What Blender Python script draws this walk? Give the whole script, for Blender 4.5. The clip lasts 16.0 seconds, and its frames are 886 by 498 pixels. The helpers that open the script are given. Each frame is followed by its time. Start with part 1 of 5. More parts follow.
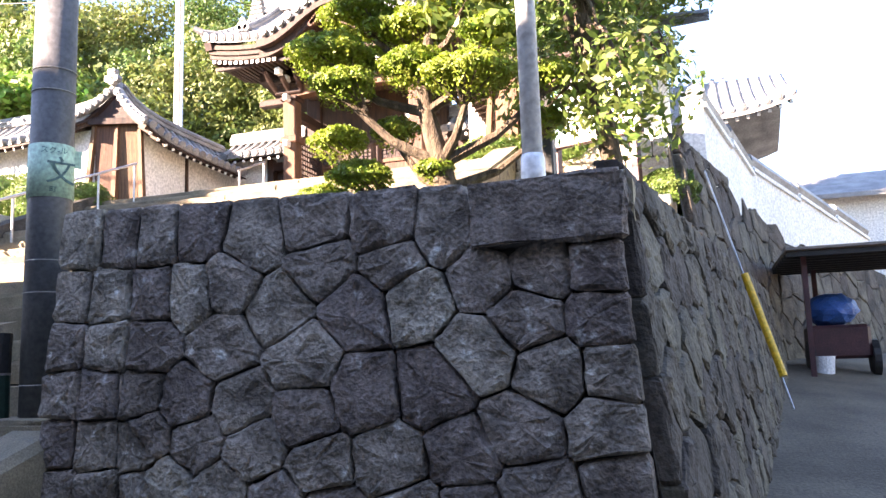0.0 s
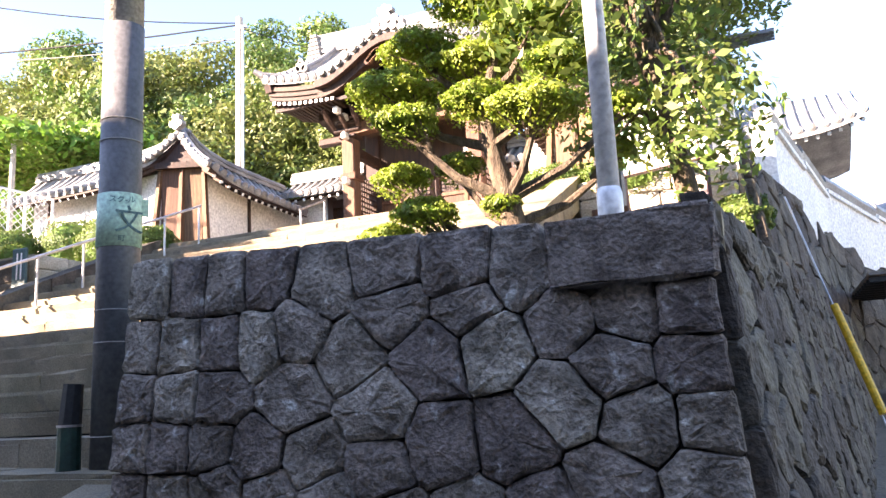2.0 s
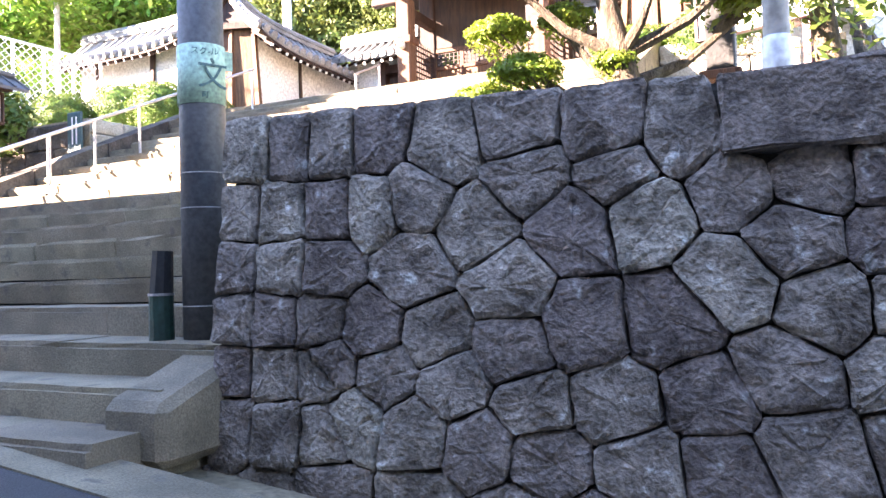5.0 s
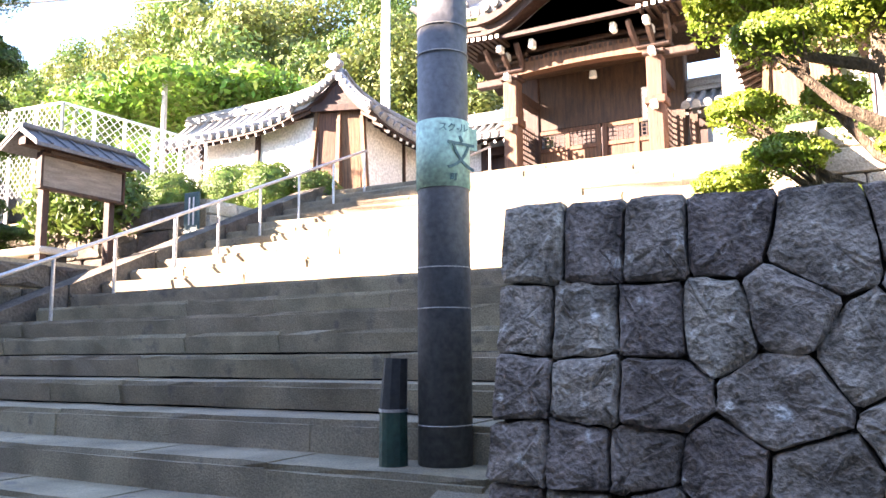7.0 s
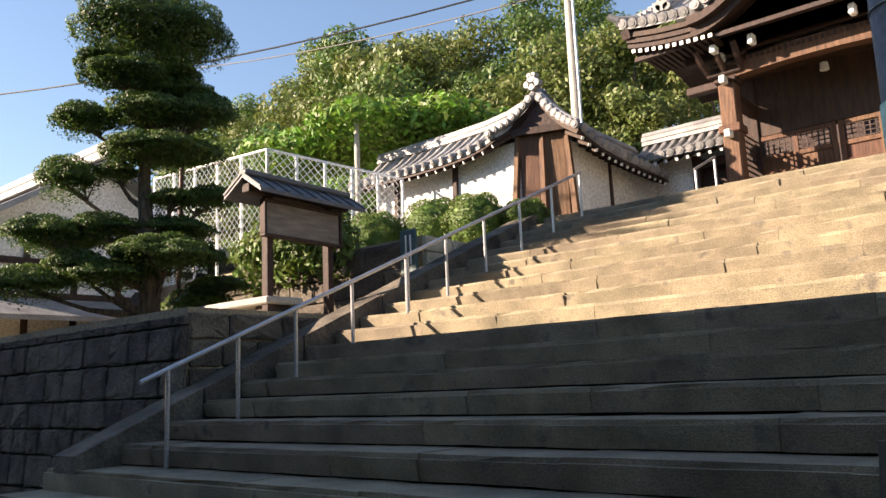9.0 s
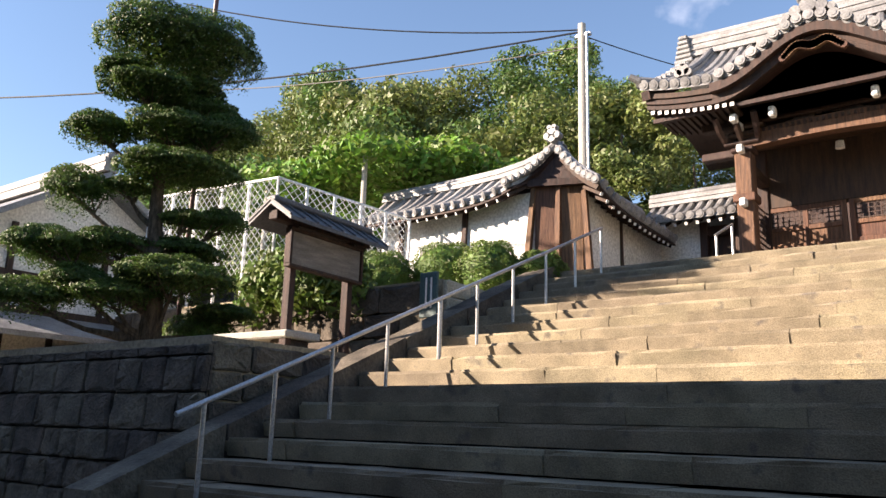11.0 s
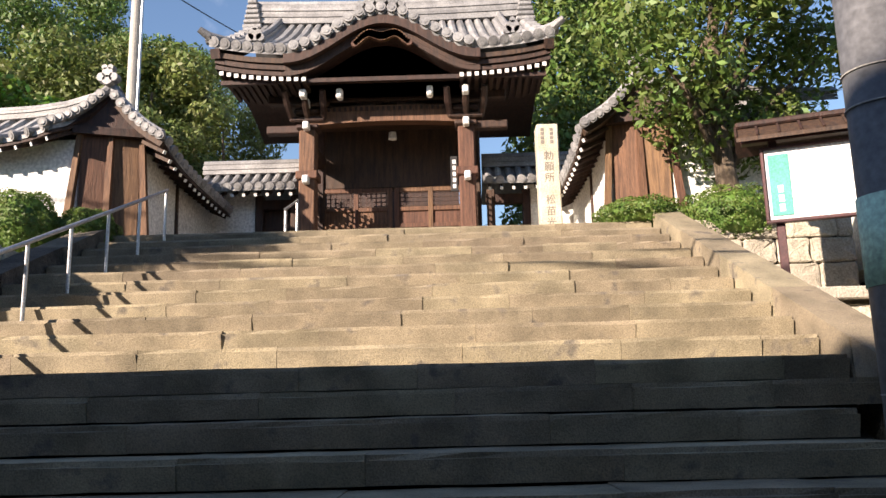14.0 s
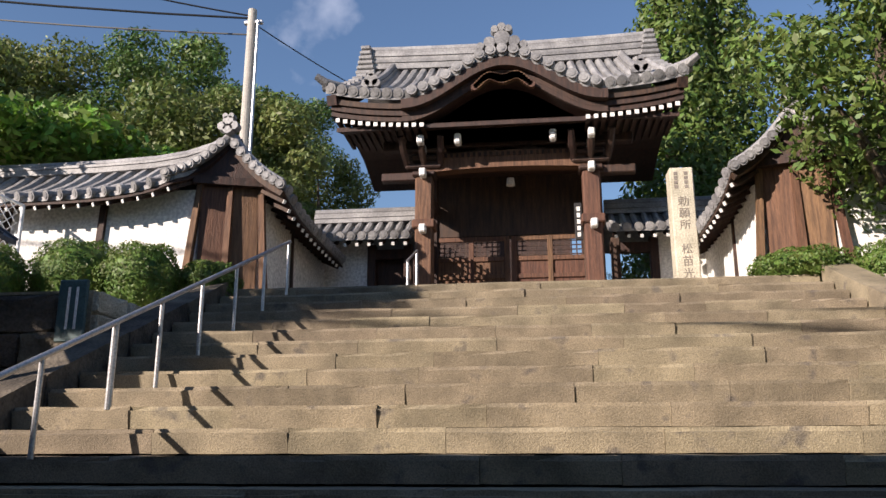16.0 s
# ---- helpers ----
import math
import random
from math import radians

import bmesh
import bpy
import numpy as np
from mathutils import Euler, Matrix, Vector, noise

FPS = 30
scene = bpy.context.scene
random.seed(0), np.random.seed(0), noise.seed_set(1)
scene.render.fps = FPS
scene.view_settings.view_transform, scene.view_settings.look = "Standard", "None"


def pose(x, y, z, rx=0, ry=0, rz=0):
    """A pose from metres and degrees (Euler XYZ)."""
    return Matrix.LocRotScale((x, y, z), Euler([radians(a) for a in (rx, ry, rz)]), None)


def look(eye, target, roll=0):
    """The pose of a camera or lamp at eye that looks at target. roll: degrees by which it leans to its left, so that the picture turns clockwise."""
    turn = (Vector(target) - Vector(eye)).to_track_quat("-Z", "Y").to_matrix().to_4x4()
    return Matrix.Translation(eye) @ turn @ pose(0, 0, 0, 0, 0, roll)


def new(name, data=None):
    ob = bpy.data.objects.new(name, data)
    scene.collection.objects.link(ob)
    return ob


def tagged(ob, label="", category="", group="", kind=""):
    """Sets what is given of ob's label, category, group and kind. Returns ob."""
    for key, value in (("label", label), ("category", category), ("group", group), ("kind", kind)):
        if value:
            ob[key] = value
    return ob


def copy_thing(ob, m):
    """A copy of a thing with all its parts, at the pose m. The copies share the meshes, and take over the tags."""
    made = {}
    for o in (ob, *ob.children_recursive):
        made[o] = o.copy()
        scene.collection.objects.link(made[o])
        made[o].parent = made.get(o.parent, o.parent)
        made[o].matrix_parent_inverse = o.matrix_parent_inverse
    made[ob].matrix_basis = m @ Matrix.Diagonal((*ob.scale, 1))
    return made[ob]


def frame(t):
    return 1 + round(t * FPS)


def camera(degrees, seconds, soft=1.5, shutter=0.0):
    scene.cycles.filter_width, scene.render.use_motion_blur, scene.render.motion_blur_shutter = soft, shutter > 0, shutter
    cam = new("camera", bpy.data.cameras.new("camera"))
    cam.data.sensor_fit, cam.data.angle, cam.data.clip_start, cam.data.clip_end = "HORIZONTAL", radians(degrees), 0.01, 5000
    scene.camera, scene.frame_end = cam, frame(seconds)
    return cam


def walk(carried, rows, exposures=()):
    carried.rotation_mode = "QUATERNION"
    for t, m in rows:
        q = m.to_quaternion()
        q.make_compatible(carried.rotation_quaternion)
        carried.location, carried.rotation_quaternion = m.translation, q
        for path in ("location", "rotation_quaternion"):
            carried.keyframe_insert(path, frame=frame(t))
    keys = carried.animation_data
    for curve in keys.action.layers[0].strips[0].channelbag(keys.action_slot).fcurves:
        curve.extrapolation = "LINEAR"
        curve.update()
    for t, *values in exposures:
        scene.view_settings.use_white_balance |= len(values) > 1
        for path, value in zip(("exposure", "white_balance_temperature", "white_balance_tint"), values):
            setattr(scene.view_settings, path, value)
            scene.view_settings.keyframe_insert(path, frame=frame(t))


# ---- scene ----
cam = camera(58.3, 16.0)
PATH = [
    (0, (-0.511, 0.839, 1.565), (-1.126, 2.722, 1.846), -1.9),
    (0.5, (-0.542, 0.861, 1.582), (-1.192, 2.728, 1.884), -2.0),
    (1, (-0.58, 0.897, 1.609), (-1.264, 2.748, 1.929), -2.3),
    (1.5, (-0.613, 0.935, 1.629), (-1.329, 2.771, 1.971), -2.5),
    (2, (-0.642, 0.973, 1.65), (-1.385, 2.794, 2.014), -2.8),
    (2.5, (-0.728, 1.004, 1.657), (-1.475, 2.817, 2.052), -2.9),
    (3, (-0.825, 1.03, 1.654), (-1.569, 2.843, 2.053), -2.7),
    (3.2, (-0.869, 1.057, 1.646), (-1.614, 2.878, 2.007), -2.4),
    (5.3, (-1.429, 1.194, 1.687), (-2.297, 2.995, 1.726), -1.4),
    (5.5, (-1.589, 1.166, 1.692), (-2.484, 2.954, 1.753), -1.2),
    (6, (-1.921, 1.261, 1.739), (-2.919, 2.991, 1.839), -1.1),
    (6.5, (-2.275, 1.32, 1.766), (-3.269, 3.047, 1.94), -0.4),
    (7, (-2.634, 1.319, 1.876), (-3.58, 3.062, 2.13), -0.5),
    (7.5, (-3.001, 1.46, 1.943), (-3.921, 3.195, 2.323), 0.3),
    (8, (-3.387, 1.625, 1.993), (-4.393, 3.306, 2.395), -0.3),
    (8.5, (-3.881, 1.528, 2.053), (-5.041, 3.118, 2.406), -1.4),
    (8.7, (-4.02, 1.63, 2.088), (-5.267, 3.157, 2.419), -2.7),
    (10.8, (-5.086, 1.34, 2.138), (-6.273, 2.888, 2.58), 1.6),
    (11, (-5.155, 1.341, 2.146), (-6.312, 2.91, 2.596), 1.7),
    (11.5, (-5.318, 1.355, 2.173), (-6.403, 2.971, 2.631), 1.7),
    (12, (-5.443, 1.511, 2.195), (-6.45, 3.179, 2.65), 1.5),
    (12.5, (-5.54, 1.62, 2.212), (-6.358, 3.392, 2.649), 0.9),
    (13, (-5.72, 1.52, 2.353), (-6.209, 3.421, 2.734), 0.2),
    (13.5, (-6.14, 1.8, 2.403), (-6.303, 3.759, 2.77), -0.7),
    (14, (-6.38, 1.86, 2.304), (-6.407, 3.822, 2.69), -1.4),
    (14.5, (-6.54, 2.08, 2.44), (-6.612, 4.028, 2.888), -0.8),
    (15, (-6.737, 2.478, 2.565), (-6.872, 4.398, 3.11), -0.2),
    (15.5, (-7.013, 2.666, 2.639), (-7.197, 4.577, 3.2), -0.2),
    (16, (-7.169, 2.597, 2.618), (-7.393, 4.521, 3.115), -0.1),
]
walk(cam, [(t, look(eye, target, roll)) for t, eye, target, roll in PATH],
     [(0, 3.4, 7500, 30), (3.2, 3.2, 7500, 30), (5.3, 4.15, 7100, 31), (6.5, 4.0, 7200, 31), (7.5, 3.25, 7400, 26), (8.5, 1.8, 7600, 22), (11, 1.7, 7100, 22), (13.5, 1.5, 7000, 21), (16, 0.8, 6500, 21)])

# ---------------------------------------------------------------- world and sun
SUN_DIR = Vector((-0.75, -0.70, 0.45)).normalized()
world = bpy.data.worlds.new("sky")
scene.world = world
world.use_nodes = True
wn, wl = world.node_tree.nodes, world.node_tree.links
bg = wn["Background"]
sky = wn.new("ShaderNodeTexSky")
sky.sky_type, sky.sun_disc = "NISHITA", False
sky.sun_elevation, sky.sun_rotation = math.asin(SUN_DIR.z), math.atan2(SUN_DIR.x, SUN_DIR.y)
cloud_pos = wn.new("ShaderNodeTexCoord")
cloud = wn.new("ShaderNodeTexNoise")
cloud.inputs["Scale"].default_value, cloud.inputs["Detail"].default_value = 2.2, 7
ramp = wn.new("ShaderNodeValToRGB")
ramp.color_ramp.elements[0].position, ramp.color_ramp.elements[1].position = 0.68, 0.9
over = wn.new("ShaderNodeMix")
over.data_type = "RGBA"
over.inputs[7].default_value = (15, 15.5, 16, 1)
wl.new(cloud_pos.outputs["Generated"], cloud.inputs["Vector"])
wl.new(cloud.outputs["Fac"], ramp.inputs["Fac"])
wl.new(ramp.outputs["Color"], over.inputs[0])
wl.new(sky.outputs["Color"], over.inputs[6])
wl.new(over.outputs[2], bg.inputs["Color"])
bg.inputs["Strength"].default_value = 0.074
sky.air_density, sky.dust_density, sky.ozone_density = 1.4, 0.3, 5.0
sun = new("sun", bpy.data.lights.new("sun", "SUN"))
sun.data.energy, sun.data.angle, sun.data.color = 5.0, radians(0.6), (1.0, 0.9, 0.74)
sun.matrix_world = look((0, 0, 30), Vector((0, 0, 30)) - SUN_DIR)

# ---------------------------------------------------------------- materials
def mat(name, a, b, scale=4.0, rough=0.8, bump=0.3, fine=40.0, metal=0.0, vary=0.0, stretch=None, island=False, stain=None, grit=0.28):
    """Two-scale noise colour between a and b, fine grain and bump; vary: brightness change from piece to piece."""
    m = bpy.data.materials.new(name)
    m.use_nodes = True
    n, l = m.node_tree.nodes, m.node_tree.links
    p = n["Principled BSDF"]
    p.inputs["Roughness"].default_value, p.inputs["Metallic"].default_value = rough, metal
    co = n.new("ShaderNodeNewGeometry") if stretch is None else n.new("ShaderNodeTexCoord")
    vec = co.outputs["Position"] if stretch is None else co.outputs["Object"]
    if stretch:
        mp = n.new("ShaderNodeMapping")
        mp.inputs["Scale"].default_value = stretch
        l.new(vec, mp.inputs["Vector"])
        vec = mp.outputs["Vector"]
    big, small = n.new("ShaderNodeTexNoise"), n.new("ShaderNodeTexNoise")
    for t, s, d in ((big, scale, 5), (small, fine, 4)):
        t.inputs["Scale"].default_value, t.inputs["Detail"].default_value = s, d
        l.new(vec, t.inputs["Vector"])
    sh = n.new("ShaderNodeMapRange")
    sh.inputs[1].default_value, sh.inputs[2].default_value = 0.33, 0.67
    l.new(big.outputs["Fac"], sh.inputs[0])
    mix = n.new("ShaderNodeMix")
    mix.data_type = "RGBA"
    mix.inputs[6].default_value, mix.inputs[7].default_value = (*a, 1), (*b, 1)
    l.new(sh.outputs[0], mix.inputs[0])
    col = mix.outputs[2]
    if stain:
        third = n.new("ShaderNodeTexNoise")
        third.inputs["Scale"].default_value, third.inputs["Detail"].default_value = stain[1], 8
        l.new(vec, third.inputs["Vector"])
        r3 = n.new("ShaderNodeMapRange")
        r3.inputs[1].default_value, r3.inputs[2].default_value = stain[2], stain[2] + 0.1
        l.new(third.outputs["Fac"], r3.inputs[0])
        m3 = n.new("ShaderNodeMix")
        m3.data_type = "RGBA"
        m3.inputs[7].default_value = (*stain[0], 1)
        l.new(r3.outputs[0], m3.inputs[0])
        l.new(col, m3.inputs[6])
        col = m3.outputs[2]
    hsv = n.new("ShaderNodeHueSaturation")
    grain = n.new("ShaderNodeMapRange")
    grain.inputs[1].default_value, grain.inputs[2].default_value = 0.3, 0.7
    grain.inputs[3].default_value, grain.inputs[4].default_value = 1 - grit, 1 + grit
    l.new(small.outputs["Fac"], grain.inputs[0])
    value = grain.outputs[0]
    if vary:
        if island:
            rnd = n.new("ShaderNodeNewGeometry").outputs["Random Per Island"]
        else:
            rnd = n.new("ShaderNodeObjectInfo").outputs["Random"]
        vr = n.new("ShaderNodeMapRange")
        vr.inputs[3].default_value, vr.inputs[4].default_value = 1 - vary, 1 + vary
        l.new(rnd, vr.inputs[0])
        mul = n.new("ShaderNodeMath")
        mul.operation = "MULTIPLY"
        l.new(value, mul.inputs[0])
        l.new(vr.outputs[0], mul.inputs[1])
        value = mul.outputs[0]
        vh = n.new("ShaderNodeMapRange")
        vh.inputs[3].default_value, vh.inputs[4].default_value = 0.5 - vary * 0.07, 0.5 + vary * 0.07
        l.new(rnd, vh.inputs[0])
        l.new(vh.outputs[0], hsv.inputs["Hue"])
    l.new(value, hsv.inputs["Value"])
    l.new(col, hsv.inputs["Color"])
    l.new(hsv.outputs["Color"], p.inputs["Base Color"])
    if bump:
        bp = n.new("ShaderNodeBump")
        bp.inputs["Strength"].default_value, bp.inputs["Distance"].default_value = bump, 0.03
        add = n.new("ShaderNodeMath")
        l.new(big.outputs["Fac"], add.inputs[0])
        l.new(small.outputs["Fac"], add.inputs[1])
        l.new(add.outputs[0], bp.inputs["Height"])
        l.new(bp.outputs["Normal"], p.inputs["Normal"])
    return m


def leafy(name, a, b, scale=1.2):
    """Foliage: colour by leaf and by clump, some light through the leaf."""
    m = mat(name, a, b, scale, 0.55, 0.0, 9.0, vary=0.35, island=True)
    n, l = m.node_tree.nodes, m.node_tree.links
    p = n["Principled BSDF"]
    tr = n.new("ShaderNodeBsdfTranslucent")
    ms = n.new("ShaderNodeMixShader")
    ms.inputs[0].default_value = 0.3
    l.new(p.inputs["Base Color"].links[0].from_socket, tr.inputs["Color"])
    l.new(p.outputs[0], ms.inputs[1])
    l.new(tr.outputs[0], ms.inputs[2])
    l.new(ms.outputs[0], n["Material Output"].inputs["Surface"])
    return m


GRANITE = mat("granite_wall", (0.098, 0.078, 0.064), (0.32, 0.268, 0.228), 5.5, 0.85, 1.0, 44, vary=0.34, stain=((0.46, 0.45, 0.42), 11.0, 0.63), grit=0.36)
# brown stone, tone lowered for the shade on alley walls and left stair edge
GRANITE_DARK = mat("shade_toned_stone", (0.05, 0.041, 0.032), (0.135, 0.112, 0.086), 3.0, 0.9, 0.8, 30, vary=0.3)
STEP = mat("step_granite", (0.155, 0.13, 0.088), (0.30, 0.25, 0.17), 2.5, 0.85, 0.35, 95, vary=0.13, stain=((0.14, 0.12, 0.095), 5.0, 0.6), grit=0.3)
PALE_STONE = mat("pale_stone", (0.36, 0.33, 0.26), (0.52, 0.47, 0.38), 3.0, 0.8, 0.6, 40, vary=0.15)
EARTH = mat("joint_earth", (0.035, 0.03, 0.025), (0.07, 0.06, 0.05), 8.0, 0.95, 0.5)
SOIL = mat("packed_soil", (0.22, 0.18, 0.12), (0.36, 0.30, 0.2), 1.2, 0.95, 0.5, 25)
ASPHALT = mat("asphalt", (0.045, 0.047, 0.05), (0.075, 0.075, 0.078), 0.8, 0.85, 0.5, 120)
CONCRETE = mat("concrete", (0.28, 0.27, 0.25), (0.4, 0.39, 0.36), 2.0, 0.85, 0.35, 60)
ALLEY = mat("worn_alley_concrete", (0.07, 0.057, 0.042), (0.15, 0.122, 0.09), 1.0, 0.9, 0.5, 30)
PLASTER = mat("white_plaster", (0.74, 0.73, 0.69), (0.82, 0.81, 0.78), 1.2, 0.75, 0.08, 20, stain=((0.6, 0.56, 0.5), 1.6, 0.68))
TIMBER = mat("dark_timber", (0.022, 0.011, 0.008), (0.06, 0.028, 0.017), 3.0, 0.7, 0.35, 18, vary=0.2, stretch=(6, 6, 0.8))
TIMBER_WARM = mat("weathered_timber", (0.075, 0.036, 0.02), (0.17, 0.085, 0.045), 3.0, 0.75, 0.4, 16, vary=0.2, stretch=(9, 9, 0.7))
WHITE_PAINT = mat("white_end_paint", (0.7, 0.7, 0.68), (0.8, 0.8, 0.78), 6.0, 0.7, 0.1)
TILE = mat("roof_tile", (0.16, 0.16, 0.165), (0.30, 0.30, 0.30), 2.5, 0.5, 0.25, 30, vary=0.2)
STEEL = mat("galvanised_steel", (0.42, 0.43, 0.44), (0.55, 0.55, 0.56), 6.0, 0.38, 0.06, 60, metal=0.8)
POLE_GREY = mat("pole_sleeve_grey", (0.085, 0.088, 0.095), (0.115, 0.118, 0.125), 3.0, 0.55, 0.1, 30)
POLE_CONC = mat("pole_concrete", (0.36, 0.34, 0.31), (0.44, 0.42, 0.38), 3.0, 0.8, 0.2)
LAMP_WHITE = mat("white_pole_paint", (0.82, 0.84, 0.87), (0.88, 0.89, 0.91), 1.5, 0.35, 0.05, 20)
BAND = mat("pale_green_band", (0.36, 0.56, 0.44), (0.44, 0.64, 0.5), 5.0, 0.6, 0.1)
DARK_GREEN = mat("dark_green_plastic", (0.008, 0.035, 0.028), (0.015, 0.06, 0.045), 6.0, 0.45, 0.2)
INK = mat("faded_ink", (0.04, 0.11, 0.12), (0.07, 0.17, 0.17), 20, 0.6, 0)
BLACK = mat("black_rubber", (0.012, 0.012, 0.013), (0.02, 0.02, 0.02), 20, 0.6, 0.1)
YELLOW = mat("yellow_plastic", (0.75, 0.42, 0.02), (0.85, 0.5, 0.03), 5, 0.4, 0.03)
BIN_GREEN = mat("sign_teal", (0.03, 0.075, 0.08), (0.045, 0.095, 0.1), 6, 0.5, 0.05)
BARK = mat("bark", (0.06, 0.043, 0.03), (0.17, 0.13, 0.09), 6.0, 0.95, 0.9, 30, stretch=(4, 4, 1))
NEEDLE = leafy("clipped_needles", (0.035, 0.085, 0.014), (0.10, 0.16, 0.03), 2.0)
JUNIPER = leafy("juniper_scale_leaves", (0.12, 0.2, 0.015), (0.26, 0.33, 0.04), 2.0)
BUSH = leafy("box_bush", (0.07, 0.13, 0.022), (0.14, 0.2, 0.04), 3.0)
BROAD = leafy("broad_leaf", (0.07, 0.13, 0.025), (0.17, 0.23, 0.05), 1.5)
FOREST_A = leafy("forest_leaf", (0.05, 0.11, 0.022), (0.13, 0.20, 0.045), 0.25)
FOREST_B = leafy("forest_leaf_yellow", (0.08, 0.125, 0.025), (0.17, 0.2, 0.055), 0.3)
VINE = leafy("vine_leaf", (0.09, 0.20, 0.02), (0.17, 0.3, 0.04), 1.0)
BLUE = mat("blue_sheet", (0.02, 0.10, 0.35), (0.03, 0.14, 0.45), 4, 0.5, 0.3)
PAPER = mat("white_notice_paper", (0.75, 0.76, 0.76), (0.82, 0.82, 0.82), 3, 0.5, 0.02)
TEAL = mat("teal_poster", (0.05, 0.3, 0.25), (0.08, 0.36, 0.3), 3, 0.5, 0.02)
MAROON = mat("maroon_frame", (0.05, 0.018, 0.02), (0.08, 0.028, 0.03), 5, 0.5, 0.1)
BOARD_GREY = mat("weathered_board", (0.16, 0.14, 0.12), (0.26, 0.23, 0.2), 3, 0.85, 0.3, 25, stretch=(1, 1, 6))

# ---------------------------------------------------------------- mesh helpers
RNG = np.random.default_rng(7)


def obj(name, bm, material, parent=None, label="", smooth=False):
    me = bpy.data.meshes.new(name)
    bm.to_mesh(me)
    bm.free()
    me.materials.append(material)
    if smooth:
        me.polygons.foreach_set("use_smooth", [True] * len(me.polygons))
    ob = new(name, me)
    if parent:
        ob.parent = parent
        ob.matrix_parent_inverse = parent.matrix_world.inverted()
    if label:
        ob["label"] = label
    return ob


part = obj


def thing(name, at, label, category, group="", kind=""):
    e = new(name)
    e.matrix_world = Matrix.Translation(at)
    e.empty_display_size = 0.2
    bpy.context.view_layer.update()
    return tagged(e, label, category, group, kind)


def box(bm, x0, x1, y0, y1, z0, z1, bevel=0.0, m=None):
    mm = Matrix.Translation(((x0 + x1) / 2, (y0 + y1) / 2, (z0 + z1) / 2)) @ Matrix.Diagonal((x1 - x0, y1 - y0, z1 - z0, 1))
    g = bmesh.ops.create_cube(bm, size=1, matrix=(m @ mm) if m else mm)
    if bevel:
        ed = list({e for v in g["verts"] for e in v.link_edges})
        bmesh.ops.bevel(bm, geom=ed, offset=bevel, segments=1, affect="EDGES")
    return bm


def nbox(*a, **k):
    return box(bmesh.new(), *a, **k)


def rod(bm, p, q, r0, r1=None, seg=10):
    p, q = Vector(p), Vector(q)
    r1 = r0 if r1 is None else r1
    mm = Matrix.Translation((p + q) / 2) @ (q - p).to_track_quat("Z", "Y").to_matrix().to_4x4()
    bmesh.ops.create_cone(bm, cap_ends=True, segments=seg, radius1=r0, radius2=r1, depth=(q - p).length, matrix=mm)
    return bm


def nrod(*a, **k):
    return rod(bmesh.new(), *a, **k)


def sweep(bm, pts, radii, seg=8, cap=True):
    """A tube of varying radius along a polyline."""
    pts = [Vector(p) for p in pts]
    rings = []
    for i, p in enumerate(pts):
        d = (pts[min(i + 1, len(pts) - 1)] - pts[max(i - 1, 0)]).normalized()
        u = d.orthogonal().normalized() if i == 0 else (u - d * u.dot(d)).normalized()
        w = d.cross(u)
        rings.append([bm.verts.new(p + (u * math.cos(a) + w * math.sin(a)) * radii[i]) for a in np.linspace(0, 2 * math.pi, seg, endpoint=False)])
    for a, b in zip(rings, rings[1:]):
        for j in range(seg):
            bm.faces.new((a[j], a[(j + 1) % seg], b[(j + 1) % seg], b[j]))
    if cap:
        bm.faces.new(rings[0][::-1])
        bm.faces.new(rings[-1])
    return bm


def sheet(bm, fn, nu, nv):
    """A grid of faces over fn(u, v), u and v from 0 to 1."""
    g = [[bm.verts.new(fn(i / nu, j / nv)) for j in range(nv + 1)] for i in range(nu + 1)]
    for i in range(nu):
        for j in range(nv):
            bm.faces.new((g[i][j], g[i + 1][j], g[i + 1][j + 1], g[i][j + 1]))
    return bm


def slab(bm, fn, nu, nv, t):
    """A sheet with thickness t downwards."""
    top = [[bm.verts.new(fn(i / nu, j / nv)) for j in range(nv + 1)] for i in range(nu + 1)]
    low = [[bm.verts.new(Vector(fn(i / nu, j / nv)) - Vector((0, 0, t))) for j in range(nv + 1)] for i in range(nu + 1)]
    for i in range(nu):
        for j in range(nv):
            bm.faces.new((top[i][j], top[i + 1][j], top[i + 1][j + 1], top[i][j + 1]))
            bm.faces.new((low[i][j], low[i][j + 1], low[i + 1][j + 1], low[i + 1][j]))
    for j in range(nv):
        bm.faces.new((top[0][j], top[0][j + 1], low[0][j + 1], low[0][j]))
        bm.faces.new((top[nu][j + 1], top[nu][j], low[nu][j], low[nu][j + 1]))
    for i in range(nu):
        bm.faces.new((top[i + 1][0], top[i][0], low[i][0], low[i + 1][0]))
        bm.faces.new((top[i][nv], top[i + 1][nv], low[i + 1][nv], low[i][nv]))
    return bm


